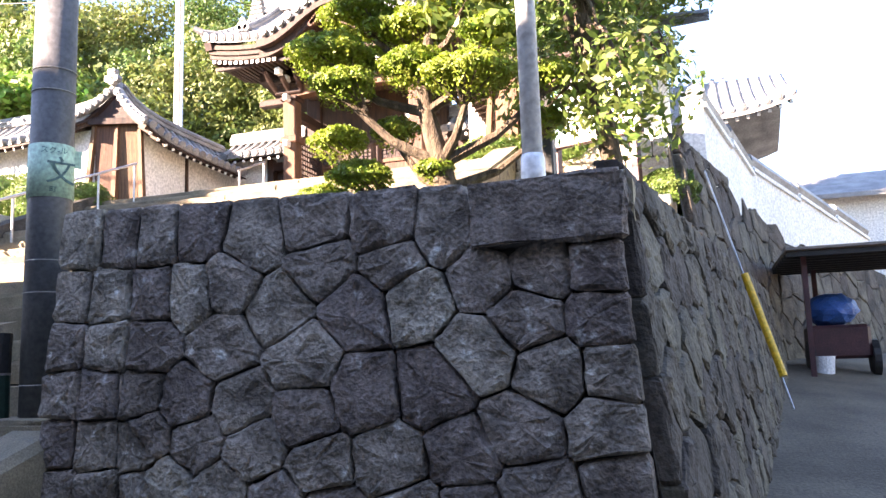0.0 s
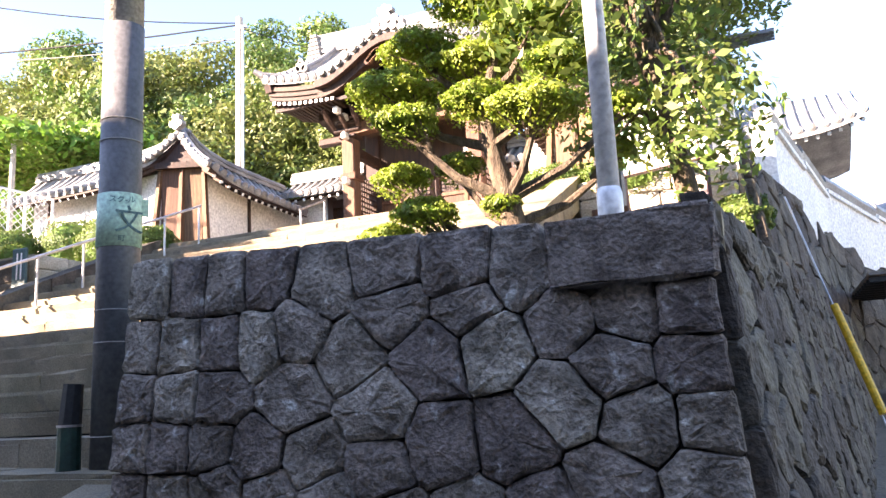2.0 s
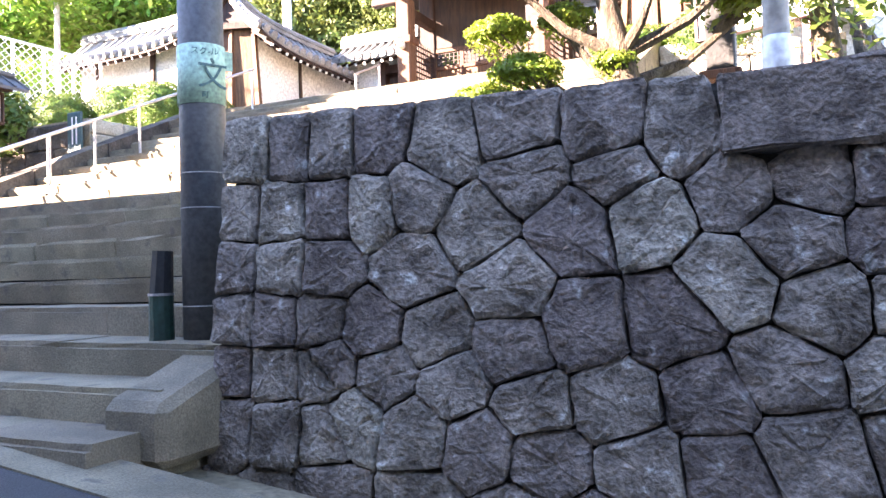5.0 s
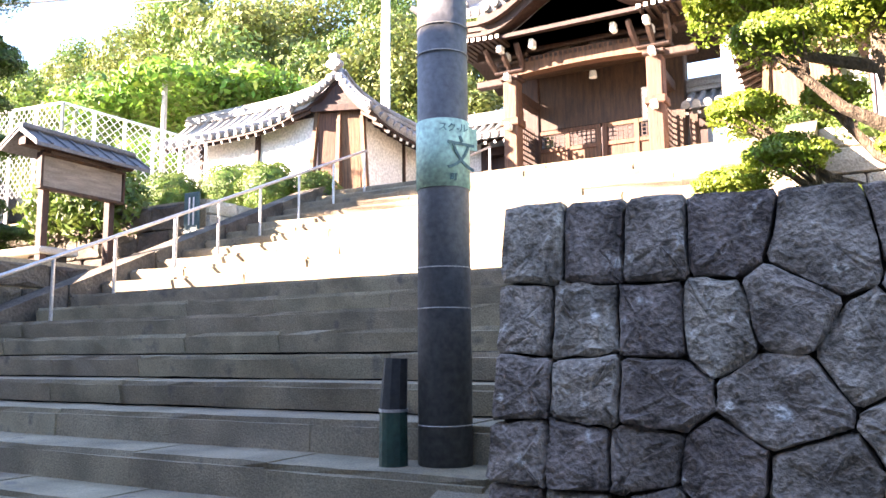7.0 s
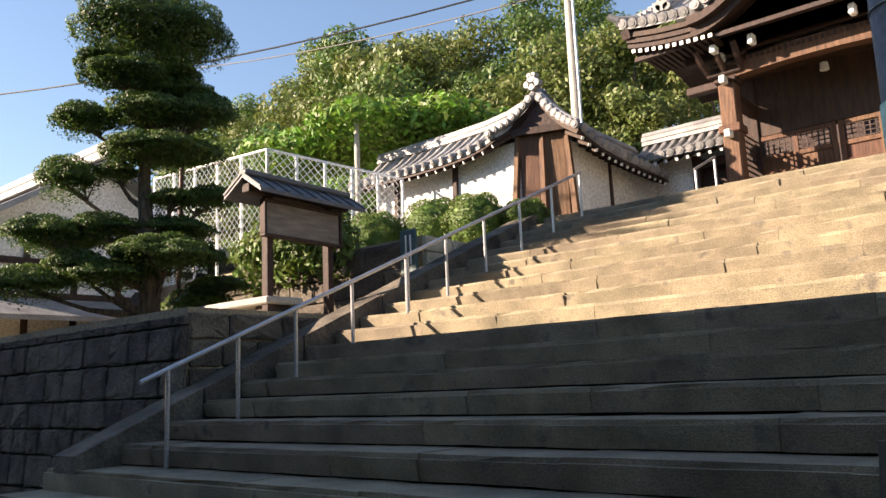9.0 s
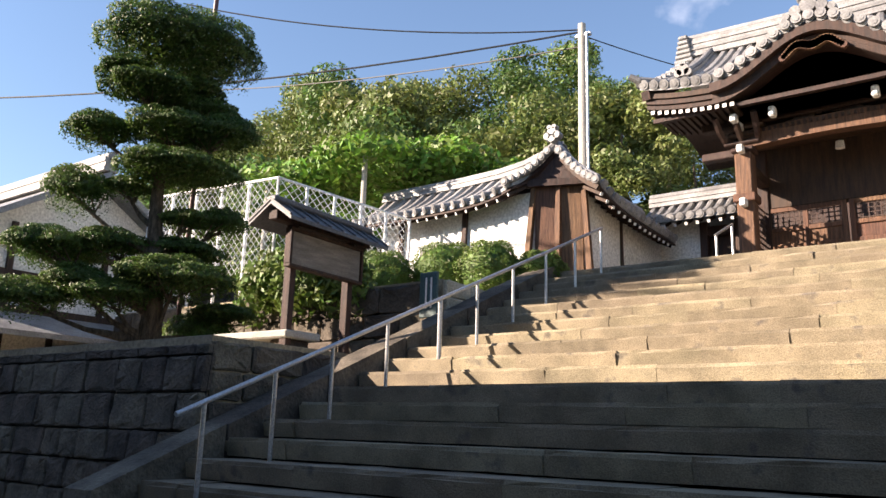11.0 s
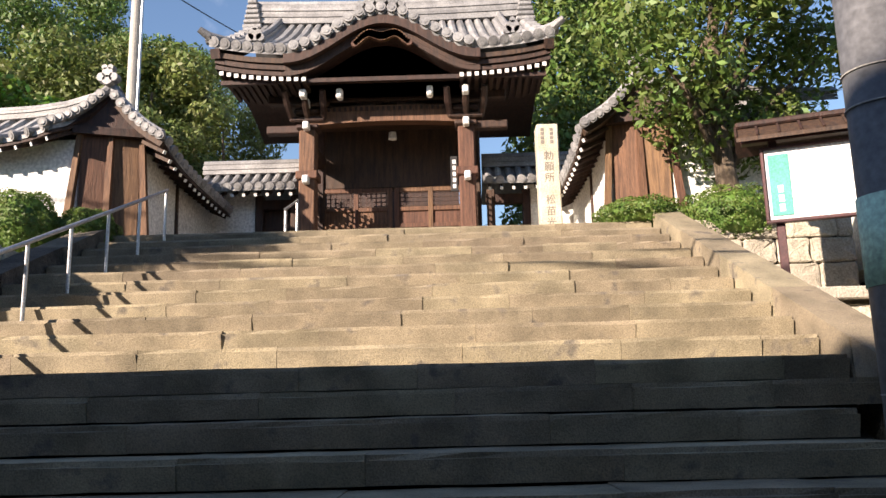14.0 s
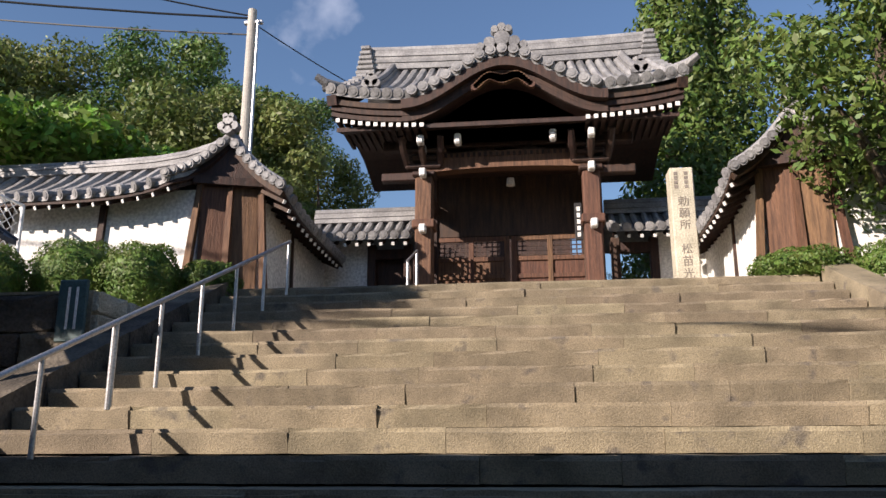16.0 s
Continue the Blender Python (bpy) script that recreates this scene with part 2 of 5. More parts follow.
def leaves(name, blobs, n, size, material, parent=None, fill=0.25, label="", seed=1, under=0.35):
    """A crown: n leaf-shaped quads in and on ellipsoid blobs ((x, y, z), (rx, ry, rz)), more of them towards the outside."""
    r = np.random.default_rng(seed)
    c = np.array([b[0] for b in blobs], float)
    e = np.array([b[1] for b in blobs], float)
    w = (e[:, 0] * e[:, 1] + e[:, 0] * e[:, 2] + e[:, 1] * e[:, 2])
    k = r.choice(len(blobs), n, p=w / w.sum())
    d = r.normal(size=(n, 3))
    d /= np.linalg.norm(d, axis=1)[:, None]
    flip = (d[:, 2] < 0) & (r.random(n) > under)
    d[flip, 2] *= -1
    lump = 1 + 0.10 * np.sin(d[:, 0] * 7 + k) * np.sin(d[:, 1] * 6 + 2 * k) + 0.06 * np.sin(d[:, 2] * 11 + k)
    rad = np.where(r.random(n) < fill, r.uniform(0.5, 0.95, n), r.uniform(0.93, 1.04, n)) * lump
    p = c[k] + d * e[k] * rad[:, None]
    nrm = d / e[k]
    nrm /= np.linalg.norm(nrm, axis=1)[:, None]
    nrm += r.normal(scale=0.55, size=(n, 3))
    a = np.cross(nrm, r.normal(size=(n, 3)))
    a /= np.linalg.norm(a, axis=1)[:, None] + 1e-9
    b = np.cross(nrm, a)
    b /= np.linalg.norm(b, axis=1)[:, None] + 1e-9
    s = size * r.uniform(0.6, 1.4, n)[:, None]
    v = np.stack([p - a * s, p - b * s * 0.45, p + a * s, p + b * s * 0.45], 1).reshape(-1, 3)
    me = bpy.data.meshes.new(name)
    me.from_pydata(v, [], np.arange(4 * n).reshape(-1, 4))
    me.materials.append(material)
    ob = new(name, me)
    if parent:
        ob.parent = parent
        ob.matrix_parent_inverse = parent.matrix_world.inverted()
    if label:
        ob["label"] = label
    return ob


def road_z(x):
    """The road climbs to the stairs and falls away gently beyond them."""
    return 0.39 - 0.12 * (min(max(x, -7.2), 4) + 0.6) - 0.05 * max(0, -8.5 - max(x, -20))


def clip_poly(poly, n, d):
    """The part of a convex polygon with p . n <= d."""
    out = []
    for i, p in enumerate(poly):
        q = poly[(i + 1) % len(poly)]
        a, b = p[0] * n[0] + p[1] * n[1] - d, q[0] * n[0] + q[1] * n[1] - d
        if a <= 0:
            out.append(p)
        if a * b < 0:
            s = a / (a - b)
            out.append((p[0] + (q[0] - p[0]) * s, p[1] + (q[1] - p[1]) * s))
    return out


def cells(seeds, x0, x1, z0, z1):
    """Voronoi cells of the seeds in a rectangle."""
    for i, s in enumerate(seeds):
        poly = [(x0, z0), (x1, z0), (x1, z1), (x0, z1)]
        for j, t in enumerate(seeds):
            if i != j and abs(s[0] - t[0]) + abs(s[1] - t[1]) < 2.6 and poly:
                n = (t[0] - s[0], t[1] - s[1])
                poly = clip_poly(poly, n, (t[0] ** 2 + t[1] ** 2 - s[0] ** 2 - s[1] ** 2) / 2)
        if len(poly) > 2:
            yield poly


def stone(poly, place, gap=0.012, depth=0.09, name="stone", material=None, parent=None, r=RNG):
    """One wall stone: a bulging face over a polygon, set back at its joints. place(u, w, d): a world point, d metres proud."""
    cx, cz = sum(p[0] for p in poly) / len(poly), sum(p[1] for p in poly) / len(poly)
    pts = []
    for i, p in enumerate(poly):
        q = poly[(i + 1) % len(poly)]
        m = 3 if math.hypot(q[0] - p[0], q[1] - p[1]) > 0.18 else 2
        for k in range(m):
            s = (k + 0.16) / (m + 0.0) if k == 0 else k / m
            pts.append((p[0] + (q[0] - p[0]) * s, p[1] + (q[1] - p[1]) * s))
            if k == m - 1:
                pts.append((p[0] + (q[0] - p[0]) * 0.9, p[1] + (q[1] - p[1]) * 0.9))
    bm = bmesh.new()
    proud = r.uniform(0.0, 0.03)
    rings = []
    for inset, d in ((gap, -depth), (gap, -0.006), (gap + 0.008, 0.012), (gap + 0.03, 0.021), (gap + 0.075, 0.022)):
        ring = []
        for (x, z) in pts:
            L = math.hypot(x - cx, z - cz) + 1e-6
            f = max(0.1, 1 - (inset + (r.normal(0, 0.005) if d > -0.05 else 0)) / L)
            ring.append(bm.verts.new(place(cx + (x - cx) * f, cz + (z - cz) * f, d + proud + r.normal(0, 0.006))))
        rings.append(ring)
    n = len(pts)
    for a, b in zip(rings, rings[1:]):
        for j in range(n):
            bm.faces.new((a[j], a[(j + 1) % n], b[(j + 1) % n], b[j]))
    mid = bm.verts.new(place(cx, cz, 0.022 + proud + r.normal(0, 0.006)))
    for j in range(n):
        bm.faces.new((rings[-1][j], rings[-1][(j + 1) % n], mid))
    bmesh.ops.recalc_face_normals(bm, faces=bm.faces)
    return obj(name, bm, material, parent)

# ---------------------------------------------------------------- ground, hill and road
def hill(x, y):
    s = min(max((y - 24) / 26, 0), 1)
    f = min(max((-12 - x) / 8, 0), 1) * min(max((x + 90) / 25, 0), 1)
    return road_z(x) - 0.15 + (17 * s * s * (3 - 2 * s)) * f


axis = sorted({*range(-100, 101, 5), -2000, -600, -250, 250, 600, 2000})
bm = bmesh.new()
vs = {(x, y): bm.verts.new((x, y, hill(x, y))) for x in axis for y in axis}
for xa, xb in zip(axis, axis[1:]):
    for ya, yb in zip(axis, axis[1:]):
        bm.faces.new((vs[xa, ya], vs[xb, ya], vs[xb, yb], vs[xa, yb]))
tagged(obj("ground", bm, SOIL), "sloping earth ground reaching to the wooded hill", "ground", kind="structure")
bm = slab(bmesh.new(), lambda u, v: (-60 + 100 * u, -6 + 9.55 * v, road_z(-60 + 100 * u)), 50, 1, 0.12)
tagged(obj("road", bm, ASPHALT), "dark asphalt village road climbing beside the wall", "road", kind="structure")
bm = slab(bmesh.new(), lambda u, v: (-60 + 59.4 * u, 3.55 + 0.38 * v, road_z(-60 + 59.4 * u) + 0.01), 60, 1, 0.15)
tagged(obj("kerb", bm, STEP), "worn pale concrete gutter strip along the road", "kerb", kind="structure")
def alley_z(x, y):
    """The alley climbs between the walls."""
    return road_z(x) - 0.02 + 0.13 * min(max(y - 7, 0), 9) + 0.05 * max(y - 16, 0)


bm = slab(bmesh.new(), lambda u, v: (-0.6 + 14 * u, 3.55 + 40 * v, alley_z(-0.6 + 14 * u, 3.55 + 40 * v)), 8, 20, 0.12)
tagged(obj("alley_paving", bm, ALLEY), "grey-brown concrete alley surface beside the stone wall", "pavement", kind="structure")

# ---------------------------------------------------------------- front retaining wall
WL, WR, WT = -4.06, -0.87, 2.52
front_wall = thing("wall_front", (-2.5, 4.7, 0.3), "dark granite retaining wall of fitted polygonal stones", "stone wall", kind="structure")
SEEDS_HIGH = [(-3.14, 2.34), (-2.92, 2.06), (-2.8, 2.27), (-2.42, 2.33), (-2.38, 2.13), (-2.63, 1.9), (-2.18, 1.88), (-2.03, 2.3), (-1.99, 2.12), (-1.88, 1.93),
              (-1.72, 2.26), (-1.54, 2.03), (-1.35, 1.81), (-3.16, 2.0), (-2.94, 1.7), (-2.47, 1.63), (-1.57, 1.65), (-1.81, 1.47), (-1.26, 1.55), (-2.15, 1.45)]
SEEDS_LOW = [(-2.83, 1.4), (-3.15, 1.42), (-2.46, 1.34), (-3.36, 1.23), (-3.08, 1.2), (-2.73, 1.17), (-2.38, 1.1), (-2.04, 1.13), (-1.68, 1.17),
             (-1.42, 1.28), (-3.24, 0.98), (-2.92, 0.94), (-2.33, 0.86), (-1.94, 0.86), (-1.36, 0.98), (-2.61, 0.9), (-1.65, 0.88)]
# squared quoins: three columns at the stair end, long stones at the alley end, and the bed of the coping
SEEDS_QUOIN = [(x + RNG.uniform(-.03, .03), z) for z in (2.33, 1.995, 1.715, 1.45, 1.18, 0.9) for x in (-3.93, -3.67, -3.41)]
SEEDS_QUOIN += [(-1.27, 2.06), (-0.98, 2.06), (-0.99, 1.8), (-0.97, 1.55), (-1.02, 1.3), (-0.98, 1.04), (-1.42, 2.3), (-1.0, 2.3)]
SEEDS_FOOT = [(-4.15 + 0.42 * i + RNG.uniform(-.08, .08), z + RNG.uniform(-.06, .06)) for z in (0.22, 0.55) for i in range(9)]


def front_place(u, w, d):
    lean = 0.05 * (WT - w)
    side = 0.14 * (WT - w) / 2 * ((u - WL) / (WR - WL) * 2 - 1)
    return (u + side, 4.56 - lean - d, w * (1 - 0.012 * (u - WL)))


for i, poly in enumerate(cells(SEEDS_HIGH + SEEDS_LOW + SEEDS_QUOIN + SEEDS_FOOT, WL, WR, 0.05, WT)):
    if sum(p[1] for p in poly) / len(poly) > 2.19 and sum(p[0] for p in poly) / len(poly) > -1.6:
        continue
    stone(poly, front_place, 0.005, material=GRANITE, parent=front_wall)
bm = box(bmesh.new(), -1.56, -0.82, 4.46, 4.95, 2.1, 2.42, 0.02)
bmesh.ops.subdivide_edges(bm, edges=bm.edges, cuts=3, use_grid_fill=True)
for v in bm.verts:
    v.co += Vector(RNG.normal(0, 0.007, 3))
part("coping_stone", bm, GRANITE, front_wall, "long rectangular pale coping stone")
bm = bmesh.new()
sheet(bm, lambda u, v: front_place(WL + 0.03 + u * (WR - WL - 0.06), 0.0 + v * (WT - 0.04), -0.05), 4, 4)
part("backing", bm, EARTH, front_wall, "dark joints")

# side wall along the alley
side_wall = thing("wall_alley", (-0.6, 8, 0.3), "long rough rubble retaining wall along the alley", "stone wall", kind="structure")
DX = 0.135


def side_place(u, w, d):
    return (-0.9 + DX * (u - 4.5) + 0.13 * (2.5 - w) + d, u, w)


def side_top(u):
    return 2.5 + 0.0 * u


sr = np.random.default_rng(3)
pts = [(4.4 + 0.42 * i + (0.2 if j % 2 else 0) + sr.uniform(-.12, .12), 0.25 + 0.36 * j + sr.uniform(-.1, .1)) for i in range(24) for j in range(7)]
# the alley's shade is partly put into this darker stone colour
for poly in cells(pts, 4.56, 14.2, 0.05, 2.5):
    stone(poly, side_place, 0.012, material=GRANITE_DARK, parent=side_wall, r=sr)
bm = bmesh.new()
sheet(bm, lambda u, v: side_place(4.55 + u * 9.6, v * 2.46, -0.06), 4, 4)
part("backing", bm, EARTH, side_wall)

# far tall retaining wall carrying the white wall, along the alley
def far_x(y):
    """The line on which the white wall stands."""
    return -0.32 + 0.2175 * (y - 13) if y < 17 else 0.55 + 0.45 * (y - 17)


def far_top(y):
    return 4.35 - 0.05 * (y - 13) if y < 17 else 4.15 - 0.08 * (y - 17)


def far_place(u, w, d):
    return (far_x(u) + 0.12 * (4.2 - w) + d, u, w)


far_wall = thing("wall_far", (1, 17, 0.3), "tall shaded stone retaining wall under the white wall", "stone wall", kind="structure")
pts = [(11 + 0.6 * i + sr.uniform(-.2, .2), 0.4 + 0.5 * j + sr.uniform(-.15, .15)) for i in range(24) for j in range(9)]
# same lowered tone here, part of the shade lies in the colour
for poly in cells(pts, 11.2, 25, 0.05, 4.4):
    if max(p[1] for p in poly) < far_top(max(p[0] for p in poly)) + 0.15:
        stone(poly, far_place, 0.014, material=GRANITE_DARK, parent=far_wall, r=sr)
bm = sheet(bmesh.new(), lambda u, v: far_place(11.1 + u * 14, v * far_top(11.1 + u * 14), -0.06), 12, 4)
part("backing", bm, EARTH, far_wall)

# terraces behind the walls
terr = thing("terrace", (-2.3, 9, 2.3), "planted earth terraces above the stone walls", "terrace", kind="structure")
part("lower_bed", nbox(-3.5, -0.8, 4.72, 10.8, 0.0, 2.42), SOIL, terr)
part("upper_bed", nbox(-3.15, -0.75, 10.9, 13.6, 0.0, 3.42), SOIL, terr)
part("court", nbox(-30, -0.75, 13.3, 24, 0.0, 4.74), SOIL, terr)
part("side_bed", nbox(-24, -11.85, 6.5, 13.4, 0.0, 3.05), SOIL, terr)
part("bush_bed", nbox(-20, -11.82, 10.4, 13.5, 0.0, 4.3), SOIL, terr)

# ---------------------------------------------------------------- stairs
def nose(k):
    """Depth and height of the k-th nosing from the top."""
    return 12.96 - 0.44 * k, 4.82 - 0.185 * k


SL, SR = -11.3, -3.55
stairs = thing("stairs", (-7.4, 9, 1), "wide flight of worn granite steps with open joints", "stairs", kind="structure")
pr = np.random.default_rng(11)
for k in range(22):
    y, z = nose(k)
    yb = nose(k - 1)[0] if k else 13.6
    x, xr = SL - (0.6 if k > 13 else 0), (SR if k < 14 else -3.95 if k < 19 else -4.22)
    while x < xr - 0.1:
        w = min(pr.uniform(0.8, 1.5), xr - x)
        if xr - x - w < 0.4:
            w = xr - x
        bm = box(bmesh.new(), x + 0.0015, x + w - 0.0015, y + pr.uniform(-.012, .012), yb + 0.06, z - (0.171 if k < 18 else 0.6), z + pr.uniform(-.004, .004))
        bmesh.ops.subdivide_edges(bm, edges=[e for e in bm.edges if abs(e.verts[0].co.x - e.verts[1].co.x) > 0.3], cuts=4)
        fr = [e for e in bm.edges if all(v.co.y < y + 0.05 and v.co.z > z - 0.05 for v in e.verts)]
        bmesh.ops.bevel(bm, geom=fr, offset=0.032, segments=2, affect="EDGES")
        for v in bm.verts:
            if k < 18 and v.co.y < y + 0.03 and v.co.z < z - 0.1:
                v.co.y += 0.03
            v.co += Vector((0, pr.normal(0, 0.004), pr.normal(0, 0.002)))
        part("step_block", bm, STEP, stairs)
        x += w
bm = slab(bmesh.new(), lambda u, v: (SL + u * (SR - SL), 5.3 + v * 8.3, nose(0)[1] - 0.3 - (1 - v) * 3.4), 2, 2, 0.3)
part("bed", bm, EARTH, stairs)
bm = box(bmesh.new(), SL, SR, 13.55, 20, 4.3, 4.80)
part("landing", bm, STEP, stairs)


def ramp_strip(name, x0, x1, k0, k1, lift, label, material=STEP):
    r = thing(name, ((x0 + x1) / 2, nose(k1)[0], nose(k1)[1]), label, "stair edge", kind="structure")
    k = k0
    while k < k1:
        a, b = nose(k), nose(min(k + 3, k1))
        bm = slab(bmesh.new(), lambda u, v: (x0 + u * (x1 - x0), a[0] + (b[0] - a[0]) * (0.01 + 0.98 * v) , a[1] + (b[1] - a[1]) * v + lift), 1, 1, 0.5)
        bmesh.ops.recalc_face_normals(bm, faces=bm.faces)
        part("slab", bm, material, r)
        k += 3
    return r


# left slabs use the darker stone to carry the shade at lower left
ramp_strip("stair_edge_left", -11.72, -11.32, 0, 18, 0.12, "sloping granite edging slabs beside the steps, darkened for shade", GRANITE_DARK)
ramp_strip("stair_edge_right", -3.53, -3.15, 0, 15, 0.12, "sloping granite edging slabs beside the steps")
# low plinth stone at the wall's foot
bm = box(bmesh.new(), -4.5, -4.08, 4.05, 4.75, 0.75, 1.28, 0.05)
for v in bm.verts:
    if v.co.y < 4.3 and v.co.z > 1:
        v.co.z -= 0.2
tagged(obj("foot_stone", bm, STEP), "sloping pale granite block at the wall foot", "stone")

# coursed walls beside the stairs
def coursed(name, place, u0, u1, z0, z1, h, wmin, wmax, material, label, seed):
    w_ = thing(name, place((u0 + u1) / 2, z0, 0), label, "stone wall", kind="structure")
    r = np.random.default_rng(seed)
    z = z0
    while z < z1 - 0.05:
        u = u0
        hh = min(h * r.uniform(0.85, 1.15), z1 - z)
        while u < u1 - 0.05:
            w = min(r.uniform(wmin, wmax), u1 - u)
            stone([(u, z), (u + w, z), (u + w, z + hh), (u, z + hh)], place, 0.01, material=material, parent=w_, name="block", r=r)
            u += w
        z += hh
    part("backing", sheet(bmesh.new(), lambda a, b: place(u0 + a * (u1 - u0), z0 + b * (z1 - z0 - 0.03), -0.05), 2, 2), EARTH, w_)
    return w_


coursed("wall_left", lambda u, w, d: (u, 6.4 + 0.08 * (w - 2.9) - d, w), -22, -11.75, 0.6, 2.95, 0.38, 0.35, 0.75, GRANITE_DARK, "dark coursed stone retaining wall below the pine", 4)
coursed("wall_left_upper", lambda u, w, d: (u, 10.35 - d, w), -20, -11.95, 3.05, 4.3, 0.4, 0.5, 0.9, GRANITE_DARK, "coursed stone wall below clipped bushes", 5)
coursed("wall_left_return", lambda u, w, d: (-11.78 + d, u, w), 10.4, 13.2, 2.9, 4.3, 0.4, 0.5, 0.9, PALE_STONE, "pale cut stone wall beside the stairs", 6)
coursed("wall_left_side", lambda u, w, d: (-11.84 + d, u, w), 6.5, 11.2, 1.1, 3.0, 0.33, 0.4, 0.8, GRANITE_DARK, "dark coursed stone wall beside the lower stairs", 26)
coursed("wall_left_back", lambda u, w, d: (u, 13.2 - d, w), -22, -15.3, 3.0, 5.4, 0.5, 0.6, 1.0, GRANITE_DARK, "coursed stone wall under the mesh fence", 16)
coursed("wall_right_upper", lambda u, w, d: (u, 12.7 - 0.35 * (u + 3.1) * 0 - d, w), -3.15, -0.85, 3.3, 4.75, 0.38, 0.4, 0.8, PALE_STONE, "sunlit polygonal stone wall above the ledge", 7)
coursed("wall_right_lower", lambda u, w, d: (u, 10.85 - d, w), -3.12, -0.85, 2.3, 3.35, 0.5, 0.7, 1.3, PALE_STONE, "pale block wall below the notice board", 8)
part("ledge", box(bmesh.new(), -3.1, -0.8, 10.7, 11.7, 3.36, 3.5, 0.015), PALE_STONE, terr, "pale stone ledge")

# ---------------------------------------------------------------- tiled roofs
def tube_rows(parent, slope, count, r, end_disc=True, name="cover_tile", n=10, u0=0.0, u1=1.0):
    """Rounded cover tiles running from eave (v=0) to ridge (v=1) of slope(u, v), each with its round end tile."""
    for i in range(count):
        u = u0 + (u1 - u0) * (i + 0.5) / count
        bm = bmesh.new()
        line = [Vector(slope(u, j / n)) + Vector((0, 0, r * 0.4)) for j in range(n + 1)]
        rad = [r * (1.0 if j % 2 else 1.1) for j in range(n + 1)]
        sweep(bm, line, rad, 7)
        if end_disc:
            d = (line[0] - line[1]).normalized()
            rod(bm, line[0] - d * 0.01, line[0] + d * 0.05, r * 1.35, seg=12)
            rod(bm, line[0] + d * 0.05, line[0] + d * 0.06, r * 0.8, seg=10)
        part(name, bm, TILE, parent, smooth=False)


def rafters(parent, slope, count, depth, w=0.05, drop=0.1, back=0.45):
    """White-ended rafters under an eave."""
    for i in range(count):
        u = (i + 0.5) / count
        a, b = Vector(slope(u, 0.03)), Vector(slope(u, back))
        down = Vector((0, 0, -drop))
        d = (b - a).normalized()
        q = d.to_track_quat("Y", "Z").to_matrix().to_4x4()
        L = (b - a).length
        bm = bmesh.new()
        box(bm, -w / 2, w / 2, 0, L, -w, 0, m=Matrix.Translation(a + down) @ q)
        r_ = part("rafter", bm, TIMBER, parent)
        bm = bmesh.new()
        box(bm, -w / 2 - .002, w / 2 + .002, -0.012, 0, -w - .002, 0.002, m=Matrix.Translation(a + down) @ q)
        part("rafter_end", bm, WHITE_PAINT, r_, "white painted end")


def ridge(parent, line, w, h, layers=3):
    """A ridge of stacked flat tiles with a round cap along a polyline."""
    for j in range(layers):
        z, ww = h * j / layers, w * (1 - 0.12 * (j % 2))
        bm, last = bmesh.new(), None
        for i, p in enumerate(line):
            p = Vector(p)
            d = Vector(line[min(i + 1, len(line) - 1)]) - Vector(line[max(i - 1, 0)])
            s = Vector((d.y, -d.x, 0)).normalized() * (ww / 2)
            ring = [bm.verts.new(p + o) for o in (s + Vector((0, 0, z)), -s + Vector((0, 0, z)), -s + Vector((0, 0, z + h / layers - .006)), s + Vector((0, 0, z + h / layers - .006)))]
            if last:
                for k in range(4):
                    bm.faces.new((last[k], last[(k + 1) % 4], ring[(k + 1) % 4], ring[k]))
            else:
                bm.faces.new(ring[::-1])
            last = ring
        bm.faces.new(last)
        bmesh.ops.recalc_face_normals(bm, faces=bm.faces)
        part("ridge_course", bm, TILE, parent)
    part("ridge_cap", sweep(bmesh.new(), [Vector(p) + Vector((0, 0, h + w * 0.1)) for p in line], [w * 0.33] * len(line), 8), TILE, parent)


